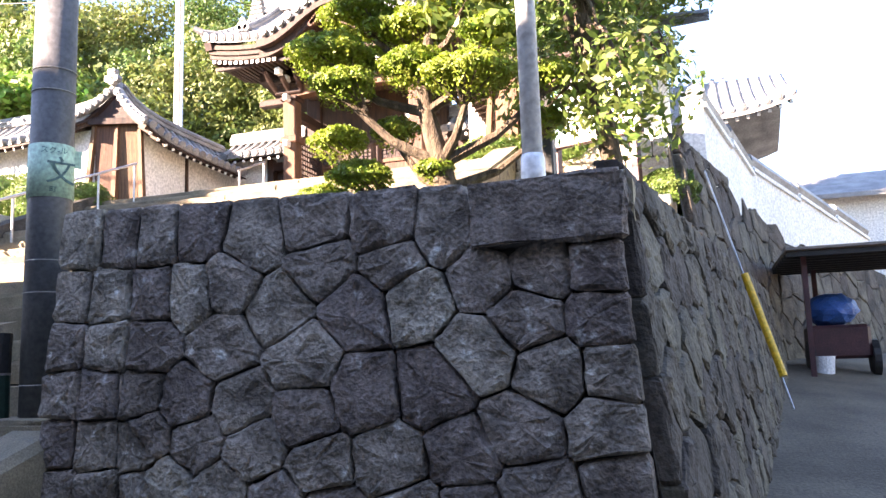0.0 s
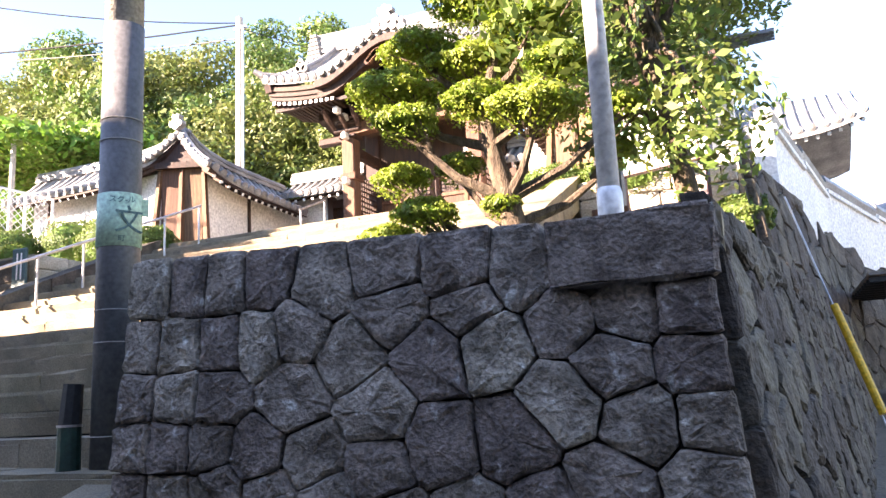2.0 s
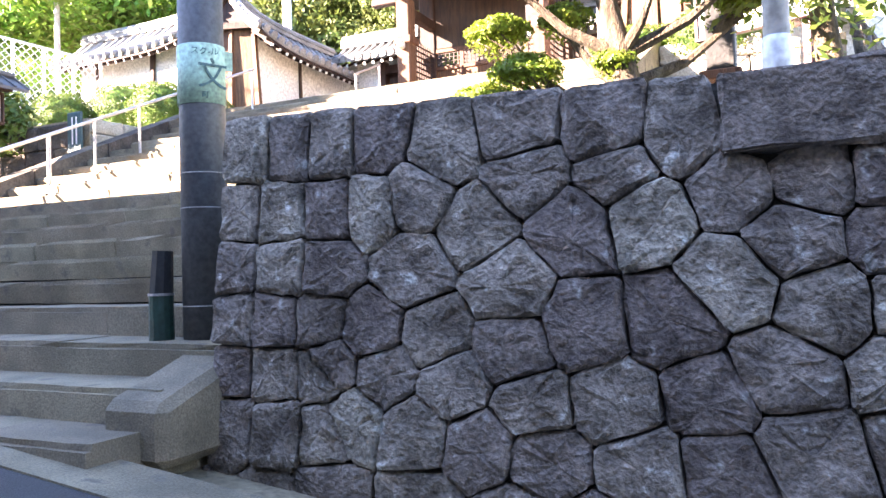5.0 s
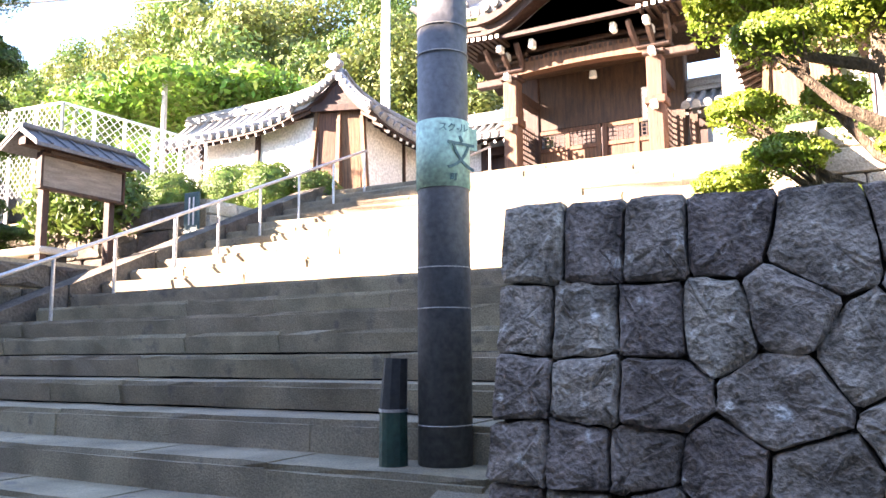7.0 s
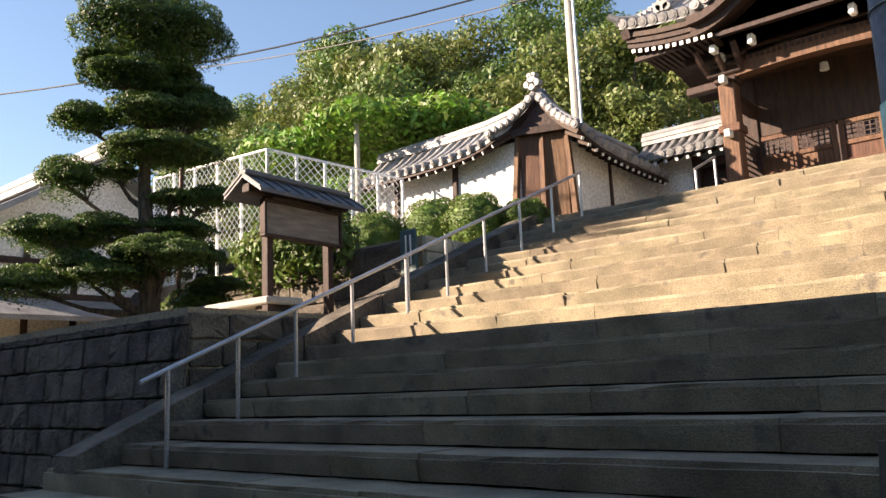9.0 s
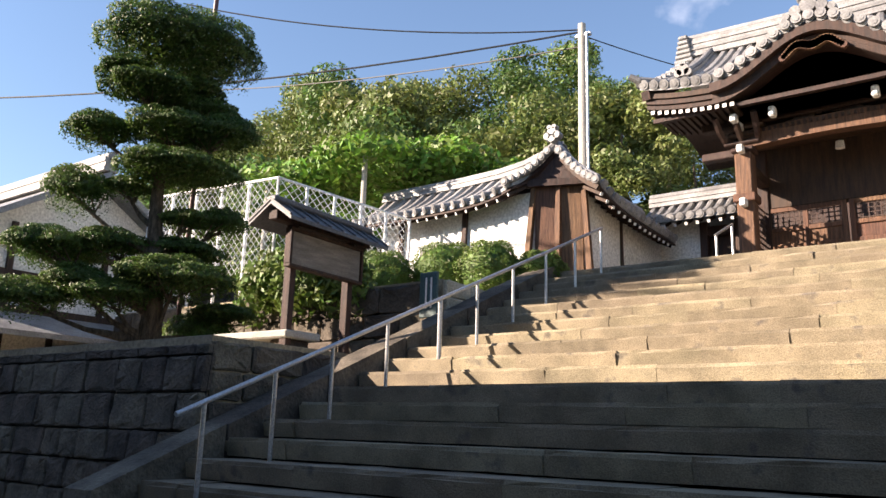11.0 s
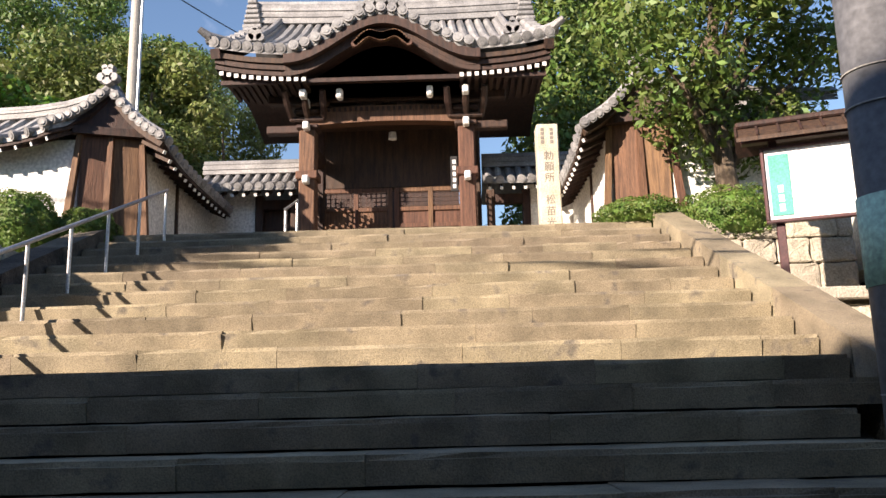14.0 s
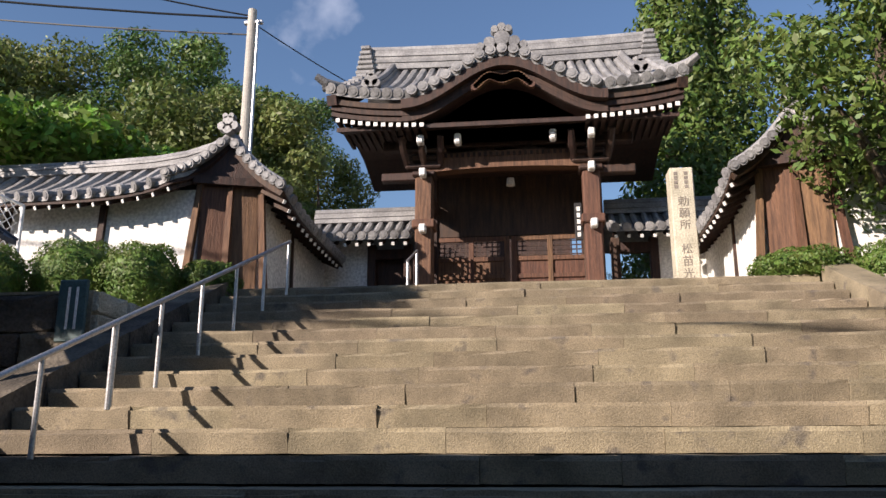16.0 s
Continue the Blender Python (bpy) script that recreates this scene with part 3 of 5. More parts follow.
# ---------------------------------------------------------------- corner wall buildings with tiled tops
def corner_building(mirror, name, label):
    """Two white plastered wall arms under tiled roofs that rise to a small gable over a boarded corner."""
    def P(x, y, z):
        return (x + 0.1, y, z + 0.1) if not mirror else (2 * -7.66 - x, y, z + 0.1)
    b = thing(name, P(-12, 14.2, 4.6), label, "wall building", "corner buildings beside the gate")
    bump = lambda s: math.exp(-s / 0.55)
    LA, LB = (2.0 if mirror else 4.0), 3.5
    eaveA = lambda s: (-12.62 - s, 13.42, 6.33 + 0.28 * bump(s))
    ridgeA = lambda s: (-12.0 - s * 1.08, 14.15, 6.92 + 0.42 * bump(s))
    eaveB = lambda s: (-11.0 + 0.02 * s, 13.75 + s, 6.22 + 0.25 * bump(s) - 0.03 * s)
    ridgeB = lambda s: (-12.0 + 0.05 * s, 14.15 + s * 0.98, 6.88 + 0.42 * bump(s) - 0.03 * s)

    def slope(e, r, L):
        def f(u, v):
            p, q = Vector(e(u * L)), Vector(r(u * L))
            m = p.lerp(q, v)
            m.z -= 0.10 * math.sin(math.pi * v)
            return P(*m)
        return f
    sa, sb = slope(eaveA, ridgeA, LA), slope(eaveB, ridgeB, LB)
    for s_, nm in ((sa, "front_roof"), (sb, "side_roof")):
        bm = slab(bmesh.new(), s_, 16, 6, 0.07)
        bmesh.ops.recalc_face_normals(bm, faces=bm.faces)
        rf = part(nm, bm, TILE, b, "grey fired clay tiles")
        tube_rows(rf, s_, 17 if s_ is sa else 15, 0.062)
        bm = slab(bmesh.new(), lambda u, v, s_=s_: Vector(s_(u, v * 0.6)) - Vector((0, 0, 0.09)), 12, 3, 0.04)
        bmesh.ops.recalc_face_normals(bm, faces=bm.faces)
        part("soffit", bm, TIMBER, b, "dark timber eave boards")
        rafters(b, s_, 17 if s_ is sa else 15, 0.4, 0.055, 0.15)
    # hidden back slopes
    for r, L, off in ((ridgeA, LA, (0, 1.0)), (ridgeB, LB, (-1.0, 0))):
        bm = slab(bmesh.new(), lambda u, v: P(*(Vector(r(u * L)) + Vector((off[0] * v, off[1] * v, -0.7 * v)))), 8, 2, 0.07)
        bmesh.ops.recalc_face_normals(bm, faces=bm.faces)
        part("back_roof", bm, TILE, b)
    ridge(b, [P(*ridgeA(s)) for s in (0, .3, .7, 1.2, 2, 3, LA)], 0.24, 0.15)
    ridge(b, [P(*ridgeB(s)) for s in (0, .3, .7, 1.2, 2, 2.8, LB)], 0.24, 0.15)
    # gable tiles down both verges and the ridge end tile
    pk = Vector(ridgeA(0)) + Vector((0.0, -0.16, 0.1))
    for foot, nm in ((Vector((-12.72, 13.42, 6.66)), 1), (Vector((-11.02, 13.7, 6.5)), -1)):
        line = [P(*(pk.lerp(foot, t) - Vector((0, 0, 0.10 * math.sin(math.pi * t))))) for t in np.linspace(0, 1, 9)]
        part("verge_tiles", sweep(bmesh.new(), line, [0.075] * 9, 8), TILE, b)
        for p in line[1:]:
            bm = bmesh.new()
            c = Vector(p) + Vector((0, -0.03, -0.03))
            rod(bm, c, c + Vector((0, -0.1, -0.02)), 0.075, seg=12)
            rod(bm, c + Vector((0, -0.1, -0.02)), c + Vector((0, -0.11, -0.02)), 0.045, seg=10)
            part("verge_tile", bm, TILE, b)
        low = [Vector(p) + Vector((0, 0.04, -0.17)) for p in line]
        part("bargeboard", sweep(bmesh.new(), low, [0.06] * 9, 4), TIMBER, b)
    bm = bmesh.new()
    for dx, dz, rr in ((0, .18, .1), (-.1, .1, .08), (.1, .1, .08), (0, .05, .09), (-.05, .27, .05), (.05, .27, .05)):
        c = Vector(P(*pk)) + Vector((dx, -0.05, dz))
        rod(bm, c, c + Vector((0, -0.14, 0)), rr, rr * 0.9, 10)
    part("ridge_end_tile", bm, TILE, b, "carved ridge end tile")
    # walls: plaster arms and the boarded corner
    fA, fS = 13.85, -11.48
    x0, x1 = (-14.5 if mirror else -16.1), -12.38
    def prism(pts, z0, z1):
        bm = bmesh.new()
        lo = [bm.verts.new(P(x, y, z0)) for x, y in pts]
        hi = [bm.verts.new(P(x, y, z1)) for x, y in pts]
        bm.faces.new(lo[::-1]), bm.faces.new(hi)
        for i in range(len(pts)):
            bm.faces.new((lo[i], lo[(i + 1) % len(pts)], hi[(i + 1) % len(pts)], hi[i]))
        bmesh.ops.recalc_face_normals(bm, faces=bm.faces)
        return bm
    part("plaster_wall", prism([(x0, fA), (x1, fA), (-12.3, 14.5), (x0, 14.5)], 4.62, 6.5), PLASTER, b, "white plaster")
    part("plaster_wall", prism([(fS - .45, 14.35), (fS, 14.2), (fS + .1, 17.6), (fS - .45, 17.6)], 4.62, 6.42), PLASTER, b, "white plaster")
    part("plinth", prism([(x0 - .03, fA - .06), (x1 + .1, fA - .06), (fS - .05, 14.08), (fS + .06, 14.2), (fS + .16, 17.6), (fS - .5, 17.6), (x0, 14.5)], 4.2, 4.85), PALE_STONE, b, "pale stone plinth")
    for k, (ax, bx) in enumerate(((0.02, 0.48), (0.52, 0.98))):
        a, c = Vector((-12.36, 13.80, 0)), Vector((-11.5, 14.12, 0))
        pl, pq = a.lerp(c, ax), a.lerp(c, bx)
        part("corner_board", prism([(pl.x, pl.y), (pq.x, pq.y), (pq.x - .05, pq.y + .15), (pl.x - .05, pl.y + .15)], 4.85, 6.62), TIMBER_WARM, b, "weathered brown boards")
    for t in (0.0, 0.5, 1.0):
        c = Vector((-12.36, 13.80, 0)).lerp(Vector((-11.5, 14.12, 0)), t)
        bm = bmesh.new()
        flare = (t - 0.5) * 0.28
        cc = P(c.x + flare, c.y - 0.05, 4.85)
        tt = P(c.x, c.y, 6.6)
        sweep(bm, [cc, tt], [0.075, 0.06], 4)
        part("corner_post", bm, TIMBER_WARM, b)
    part("lintel", sweep(bmesh.new(), [P(-12.45, 13.72, 6.62), P(-11.4, 14.08, 6.62)], [0.09, 0.09], 4), TIMBER, b)
    bm = bmesh.new()
    f3 = [bm.verts.new(P(*q)) for q in ((-12.6, 13.72, 6.62), (-11.2, 14.05, 6.55), (-12.0, 13.98, 7.25))]
    f4 = [bm.verts.new(P(q[0] - .1, q[1] + .2, q[2])) for q in ((-12.6, 13.72, 6.62), (-11.2, 14.05, 6.55), (-12.0, 13.98, 7.25))]
    bm.faces.new(f3), bm.faces.new(f4[::-1])
    for i in range(3):
        bm.faces.new((f3[i], f3[(i + 1) % 3], f4[(i + 1) % 3], f4[i]))
    part("gable", bm, TIMBER, b)
    for x in ((-13.95,) if mirror else (-13.95, -15.55)):
        part("wall_post", sweep(bmesh.new(), [P(x - .03, fA - 0.02, 4.7), P(x + 0.03, fA - 0.02, 6.4)], [0.075, 0.07], 4), TIMBER, b)
    part("wall_post", sweep(bmesh.new(), [P(fS + 0.05, 15.6, 4.7), P(fS + 0.03, 15.6, 6.4)], [0.06, 0.055], 4), TIMBER, b)
    return b


corner_building(False, "corner_building", "white plastered corner wall with grey tiled roof and brown boards")
corner_building(True, "corner_building", "white plastered corner wall shaded by a leafy tree, with tiled roof")

# ---------------------------------------------------------------- temple gate
CX, GY = -7.6, 16.45
gate = thing("temple_gate", (CX, GY, 4.6), "dark timber temple gate with curved gable and grey tiled roof", "gate")
EY, EZ, RY, RZ, HW, HR = 15.38, 8.74, 17.3, 10.18, 3.17, 2.84


def kara(x):
    """Rise of the curved gable over the middle of the eave."""
    a = abs(x) / 1.75
    return 0.72 * (0.5 + 0.5 * math.cos(math.pi * min(a, 1))) if a < 1 else 0.0


def lift(x):
    return 0.22 * (abs(x) / HW) ** 4


def g_front(u, v):
    x = (2 * u - 1) * (HW + (HR - HW) * v)
    y = EY + (RY - EY) * v
    z = EZ + (RZ - EZ) * (0.62 * v + 0.38 * v * v) + lift(x) * (1 - v)
    k = EZ + kara(x) + 0.10 * v + (0.2 if kara(x) > 0 else 0) * v
    return (CX + x, y, max(z, k) if kara(x) > 0.01 else z)


def g_back(u, v):
    x = (2 * u - 1) * (HW + (HR - HW) * v)
    return (CX + x, 2 * RY - EY - (RY - EY) * v, EZ + (RZ - EZ) * (0.62 * v + 0.38 * v * v) + lift(x) * (1 - v))


bm = slab(bmesh.new(), g_front, 60, 12, 0.09)
bmesh.ops.recalc_face_normals(bm, faces=bm.faces)
roof = part("roof", bm, TILE, gate, "grey clay tile roof with upturned corners")
bm = slab(bmesh.new(), g_back, 24, 6, 0.09)
bmesh.ops.recalc_face_normals(bm, faces=bm.faces)
part("back_roof", bm, TILE, gate)
tube_rows(roof, g_front, 31, 0.075, n=12)
for e, t, d in ((0.13, 0.10, TIMBER), (0.25, 0.09, TIMBER), (0.36, 0.08, TIMBER)):
    bm = slab(bmesh.new(), lambda u, v: Vector(g_front(0.012 + u * 0.976, 0.0)) + Vector((0, 0.03 + e * 0.35 + v * 0.35, -e)), 60, 1, t)
    bmesh.ops.recalc_face_normals(bm, faces=bm.faces)
    part("eave_board", bm, d, gate)
bm = slab(bmesh.new(), lambda u, v: (CX + (2 * u - 1) * HW * 0.95, EY + 0.25 + v * 3.4, 8.30 + 0.35 * math.sin(math.pi * v)), 12, 6, 0.08)
bmesh.ops.recalc_face_normals(bm, faces=bm.faces)
part("soffit", bm, TIMBER, gate)
for i in range(44):
    x = -HW * 0.96 + 2 * HW * 0.96 * (i + 0.5) / 44
    if abs(x) < 1.45:
        continue
    z = 8.27 + lift(x)
    r_ = part("rafter", nbox(CX + x - 0.035, CX + x + 0.035, EY + 0.16, EY + 1.5, z - 0.07, z, 0.0), TIMBER, gate)
    part("rafter_end", nbox(CX + x - 0.037, CX + x + 0.037, EY + 0.145, EY + 0.16, z - 0.072, z + 0.002), WHITE_PAINT, r_, "white painted end")
# curved gable front
for e, th, y in ((0.12, 0.2, EY + 0.0), (0.34, 0.13, EY + 0.12)):
    line = [(CX + x, y + 0.06, EZ + kara(x) - e - 0.03) for x in np.linspace(-1.8, 1.8, 41)]
    part("curved_bargeboard", sweep(bmesh.new(), line, [th * 0.62] * 41, 4), TIMBER, gate)
for s in range(-12, 13):
    x = s / 12 * 0.5
    bm = bmesh.new()
    c = Vector((CX + x, EY + 0.02, EZ + kara(x) - 0.42 - 0.05 * math.cos(x * 12)))
    rod(bm, c, c + Vector((0, 0.1, 0)), 0.09 - 0.05 * abs(x), seg=8)
    part("gable_pendant", bm, TIMBER_WARM, gate, "carved gable pendant piece")
part("gable_panel", slab(bmesh.new(), lambda u, v: (CX - 1.5 + 3 * u, EY + 0.75, 8.1 + v * (0.35 + kara(-1.5 + 3 * u))), 24, 2, 0.01), TIMBER, gate)
# kara tiles and its ornament
for x in np.linspace(-1.6, 1.6, 17):
    bm = bmesh.new()
    c = Vector((CX + x, EY - 0.02, EZ + kara(x) + 0.06))
    rod(bm, c, c + Vector((0, -0.08, 0)), 0.095, seg=12)
    rod(bm, c + Vector((0, -0.08, 0)), c + Vector((0, -0.09, 0)), 0.055, seg=10)
    part("gable_tile", bm, TILE, gate)
bm = bmesh.new()
for x, z, r0 in ((0, .2, .17), (-.22, .13, .12), (.22, .13, .12), (-.38, .06, .08), (.38, .06, .08), (-.12, .38, .08), (.12, .38, .08), (0, .42, .09)):
    c = Vector((CX + x, EY + 0.1, EZ + 0.72 + 0.08 + z))
    rod(bm, c, c + Vector((0, -0.16, 0)), r0, r0 * 0.85, 12)
part("ridge_end_tile", bm, TILE, gate, "carved crest tile over the curved gable")
line = [(CX, EY + 0.1 + t, EZ + 0.88 + 0.06 * t) for t in (0, .6, 1.2, 1.7)]
ridge(gate, line, 0.24, 0.14)
# main ridge
ridge(gate, [(CX + x, RY, RZ - 0.02 + 0.06 * (abs(x) / HR) ** 2) for x in np.linspace(-HR, HR, 9)], 0.34, 0.42, 6)
for sx in (-1, 1):
    for k in range(6):
        z = RZ - 0.1 + 0.11 * k
        bm = nbox(CX + sx * HR - 0.2 + 0.02 * k, CX + sx * HR + 0.2 - 0.02 * k, RY - 0.25, RY + 0.25, z, z + 0.09, 0.02)
        part("ridge_end", bm, TILE, gate, "stacked ridge end tile")
    # descending ridges
    ln = [Vector(g_front(0.5 + sx * 0.40, t)) + Vector((0, 0, 0.06)) for t in np.linspace(0.32, 0.98, 6)]
    ridge(gate, ln, 0.2, 0.13, 2)
    bm = bmesh.new()
    c = ln[0] + Vector((0, -0.05, 0.12))
    for dx, dz, r0 in ((0, 0, .13), (-.1, -.06, .08), (.1, -.06, .08), (0, .14, .06)):
        rod(bm, c + Vector((dx, 0, dz)), c + Vector((dx, -.12, dz)), r0, seg=12)
    part("ornament_tile", bm, TILE, gate)
    # verge tiles
    for j, t in enumerate(np.linspace(0.05, 0.95, 10)):
        p = Vector(g_front(0.5 + sx * 0.5, t))
        bm = nrod(p + Vector((sx * -0.1, 0, 0.06)), p + Vector((sx * 0.1, 0, 0.05)), 0.09, seg=10)
        part("verge_tile", bm, TILE, gate)
    tip = Vector(g_front(0.5 + sx * 0.5, 0))
    part("corner_tile", sweep(bmesh.new(), [tip + Vector((-sx * .3, .25, .1)), tip + Vector((0, -.02, .1)), tip + Vector((sx * .16, -.12, .2))], [.09, .085, .06], 8), TILE, gate)
    # gable side of the roof, bargeboard
    part("bargeboard", sweep(bmesh.new(), [Vector(g_front(0.5 + sx * 0.485, t)) + Vector((0, 0, -0.2)) for t in np.linspace(0.02, 1, 8)], [0.13] * 8, 4), TIMBER, gate)
# posts and beams
for sx in (-1, 1):
    x = CX + sx * 1.52
    post = part("front_post", nbox(x - .16, x + .16, GY - .16, GY + .16, 4.72, 7.55, 0.03), TIMBER_WARM, gate, "weathered square post")
    part("post_base", nbox(x - .26, x + .26, GY - .26, GY + .26, 4.58, 4.74, 0.03), PALE_STONE, post)
    part("tie_band", nbox(x - .21, x + .21, GY - .21, GY + .21, 6.56, 6.72, 0.02), TIMBER_WARM, post)
    for z in (6.44, 7.5, 7.95):
        part("nose_end", nbox(x - .06, x + .06, GY - .36, GY - .16, z, z + .15, 0.02), WHITE_PAINT, post, "white painted beam end")
    for z, w in ((7.55, .22), (7.7, .34), (7.86, .26), (8.0, .42)):
        part("bracket", nbox(x - w, x + w, GY - .2, GY + .2, z, z + .1, 0.03), TIMBER, gate)
    for k in (-1, 0, 1):
        part("bracket_arm", sweep(bmesh.new(), [(x + k * .3, GY - .1, 7.75), (x + k * .34, GY - .4, 7.95), (x + k * .36, GY - .62, 8.15)], [.06, .07, .06], 6), TIMBER, gate)
    part("bracket_block", nbox(x - .06, x + .06, GY - .7, GY - .5, 8.0, 8.15, 0.02), WHITE_PAINT, gate, "white painted bracket block")
    x2 = CX + sx * 0.85
    part("bracket_block", nbox(x2 - .06, x2 + .06, GY - .6, GY - .4, 8.0, 8.2, 0.03), WHITE_PAINT, gate, "white painted bracket block")
    part("side_beam", nbox(x - .1, x + .1, GY, GY + 1.6, 7.2, 7.42, 0.02), TIMBER, gate)
    part("side_rail", nbox(x - .05, x + .05, GY + .16, GY + 1.3, 4.75, 5.75, 0.01), TIMBER, gate)
    part("main_post", nbox(x - .2 + sx * .1, x + .2 + sx * .1, GY + 1.25, GY + 1.6, 4.62, 8.2, 0.03), TIMBER, gate)
    part("outrigger", nbox(x - .8 if sx < 0 else x, x if sx < 0 else x + .8, GY - .1, GY + .1, 7.5, 7.66, 0.02), TIMBER, gate)
    for j in range(9):
        part("side_lattice", nbox(x - .015, x + .015, GY + .2 + j * .115, GY + .23 + j * .115, 5.8, 6.75), TIMBER, gate)
    for j in range(8):
        part("side_lattice", nbox(x - .012, x + .012, GY + .16, GY + 1.25, 5.82 + j * .12, 5.85 + j * .12), TIMBER, gate)
beam = bmesh.new()
slab(beam, lambda u, v: (CX - 1.5 + 3.0 * u, GY - .13 + .26 * v, 7.95 + 0.06 * math.sin(math.pi * u)), 12, 1, 0.32)
bmesh.ops.recalc_face_normals(beam, faces=beam.faces)
part("rainbow_beam", beam, TIMBER_WARM, gate, "carved arched tie beam")
for i in range(28):
    part("dentil", nbox(CX - 1.45 + i * .105, CX - 1.40 + i * .105, GY - .16, GY - .13, 7.9, 7.97), TIMBER, gate)
for s in range(-5, 6):
    c = Vector((CX + s * 0.13, GY - .08, 8.05 + 0.1 * math.cos(s * .5)))
    part("carving", nrod(c, c + Vector((0, .1, 0)), 0.085, seg=9), TIMBER, gate)
part("upper_beam", nbox(CX - 2.3, CX + 2.3, GY - .12, GY + .12, 8.1, 8.28, 0.02), TIMBER, gate)
part("lintel", nbox(CX - 1.75, CX + 1.75, GY + 1.3, GY + 1.55, 6.75, 8.2, 0.02), TIMBER, gate)
part("inner_ceiling", nbox(CX - 1.7, CX + 1.7, GY + .1, GY + 1.5, 8.0, 8.06), TIMBER, gate)
part("threshold", nbox(CX - 1.6, CX + 1.6, GY + 1.25, GY + 1.5, 4.62, 4.82, 0.02), TIMBER_WARM, gate)
DY = GY + 1.32
for sx in (-1, 1):
    x0, x1 = (CX - 1.52, CX - .02) if sx < 0 else (CX + .02, CX + 1.52)
    leaf = part("door_leaf", nbox(x0, x1, DY, DY + .05, 4.84, 6.34, 0.01), TIMBER_WARM, gate, "panelled timber door leaf")
    for z in (4.84, 5.2, 5.55, 5.9, 6.25, 6.66):
        part("door_rail", nbox(x0, x1, DY - .035, DY + .01, z, z + .09, 0.008), TIMBER_WARM, leaf)
    for x in (x0, (x0 + x1) / 2 - .05, x1 - .1):
        part("door_stile", nbox(x, x + .1, DY - .045, DY + .01, 4.84, 6.75, 0.008), TIMBER_WARM, leaf)
    for j in range(13):
        part("lattice_bar", nbox(x0 + .1 + j * .105, x0 + .125 + j * .105, DY, DY + .03, 6.34, 6.68), TIMBER, leaf)
    for j in range(4):
        part("lattice_bar", nbox(x0 + .05, x1 - .05, DY + .003, DY + .027, 6.36 + j * .09, 6.38 + j * .09), TIMBER, leaf)
part("lamp_globe", nrod((CX + .05, GY + .65, 7.58), (CX + .05, GY + .65, 7.72), .085, .07, 14), WHITE_PAINT, gate, "round white lamp")
part("hanging_sign", nbox(CX + 1.2, CX + 1.34, GY + .05, GY + .09, 6.3, 7.0, .01), BLACK, gate, "black vertical name board with white writing")
for j in range(5):
    part("sign_mark", nbox(CX + 1.24, CX + 1.30, GY + .04, GY + .05, 6.36 + j * .12, 6.44 + j * .12), WHITE_PAINT, gate)
# wing roofs and walls beside the gate
for sx in (-1, 1):
    w = thing("gate_wing", (CX + sx * 2.7, 17.8, 4.6), "low tiled wall wing with a dark doorway joining the gate", "gate wing", "gate wings")
    xa, xb = CX + sx * 1.85, CX + sx * 3.95
    f = lambda u, v: (xa + (xb - xa) * u, 16.95 + 0.85 * v, 6.62 + 0.5 * v - 0.06 * math.sin(math.pi * v))
    g = lambda u, v: (xa + (xb - xa) * u, 18.65 - 0.85 * v, 6.62 + 0.5 * v)
    for h in (f, g):
        bm = slab(bmesh.new(), h, 6, 4, 0.06)
        bmesh.ops.recalc_face_normals(bm, faces=bm.faces)
        r_ = part("roof", bm, TILE, w)
        if h is f:
            tube_rows(r_, h, 10, 0.062)
    rafters(w, f, 9, 0.4, 0.055, 0.13)
    ridge(w, [(xa, 17.8, 7.12), (xb, 17.8, 7.12)], 0.3, 0.2, 4)
    wx = sorted((CX + sx * 2.75, CX + sx * 3.95))
    part("plaster_wall", nbox(wx[0], wx[1], 17.6, 17.9, 4.6, 6.7), PLASTER, w)
    for xx in (2.0, 2.72):
        part("post", nbox(CX + sx * xx - .08, CX + sx * xx + .08, 17.5, 17.7, 4.6, 6.6, .01), TIMBER, w)
    if sx < 0:
        part("door_panel", nbox(CX - 2.7, CX - 1.95, 17.72, 17.78, 4.6, 6.5), TIMBER, w)
    part("lintel", nbox(min(CX + sx * 1.9, CX + sx * 2.8), max(CX + sx * 1.9, CX + sx * 2.8), 17.52, 17.68, 6.3, 6.5, .01), TIMBER, w)

hall = thing("inner_hall", (CX, 23, 4.6), "shaded timber hall front seen through the gate lattice", "hall", kind="structure")
part("wall", nbox(-10.5, -6.2, 22.6, 23.4, 4.5, 8.5), TIMBER, hall)
# stone stele with carved writing
stele = thing("stone_stele", (-4.75, 15.6, 4.6), "tall pale granite stele with engraved characters", "stele")
part("shaft", nbox(-4.79, -4.39, 15.9, 16.28, 4.9, 7.38, 0.02), PALE_STONE, stele)
part("base", nbox(-4.95, -4.2, 15.75, 16.45, 4.7, 4.92, 0.03), PALE_STONE, stele)


def writing(name, text, size, m, material, parent=None):
    cu = bpy.data.curves.new(name, "FONT")
    cu.body, cu.size, cu.extrude, cu.align_x = text, size, 0.002, "CENTER"
    cu.materials.append(material)
    ob = new(name, cu)
    ob.matrix_world = m
    if parent:
        bpy.context.view_layer.update()
        ob.parent = parent
        ob.matrix_parent_inverse = parent.matrix_world.inverted()
    return ob


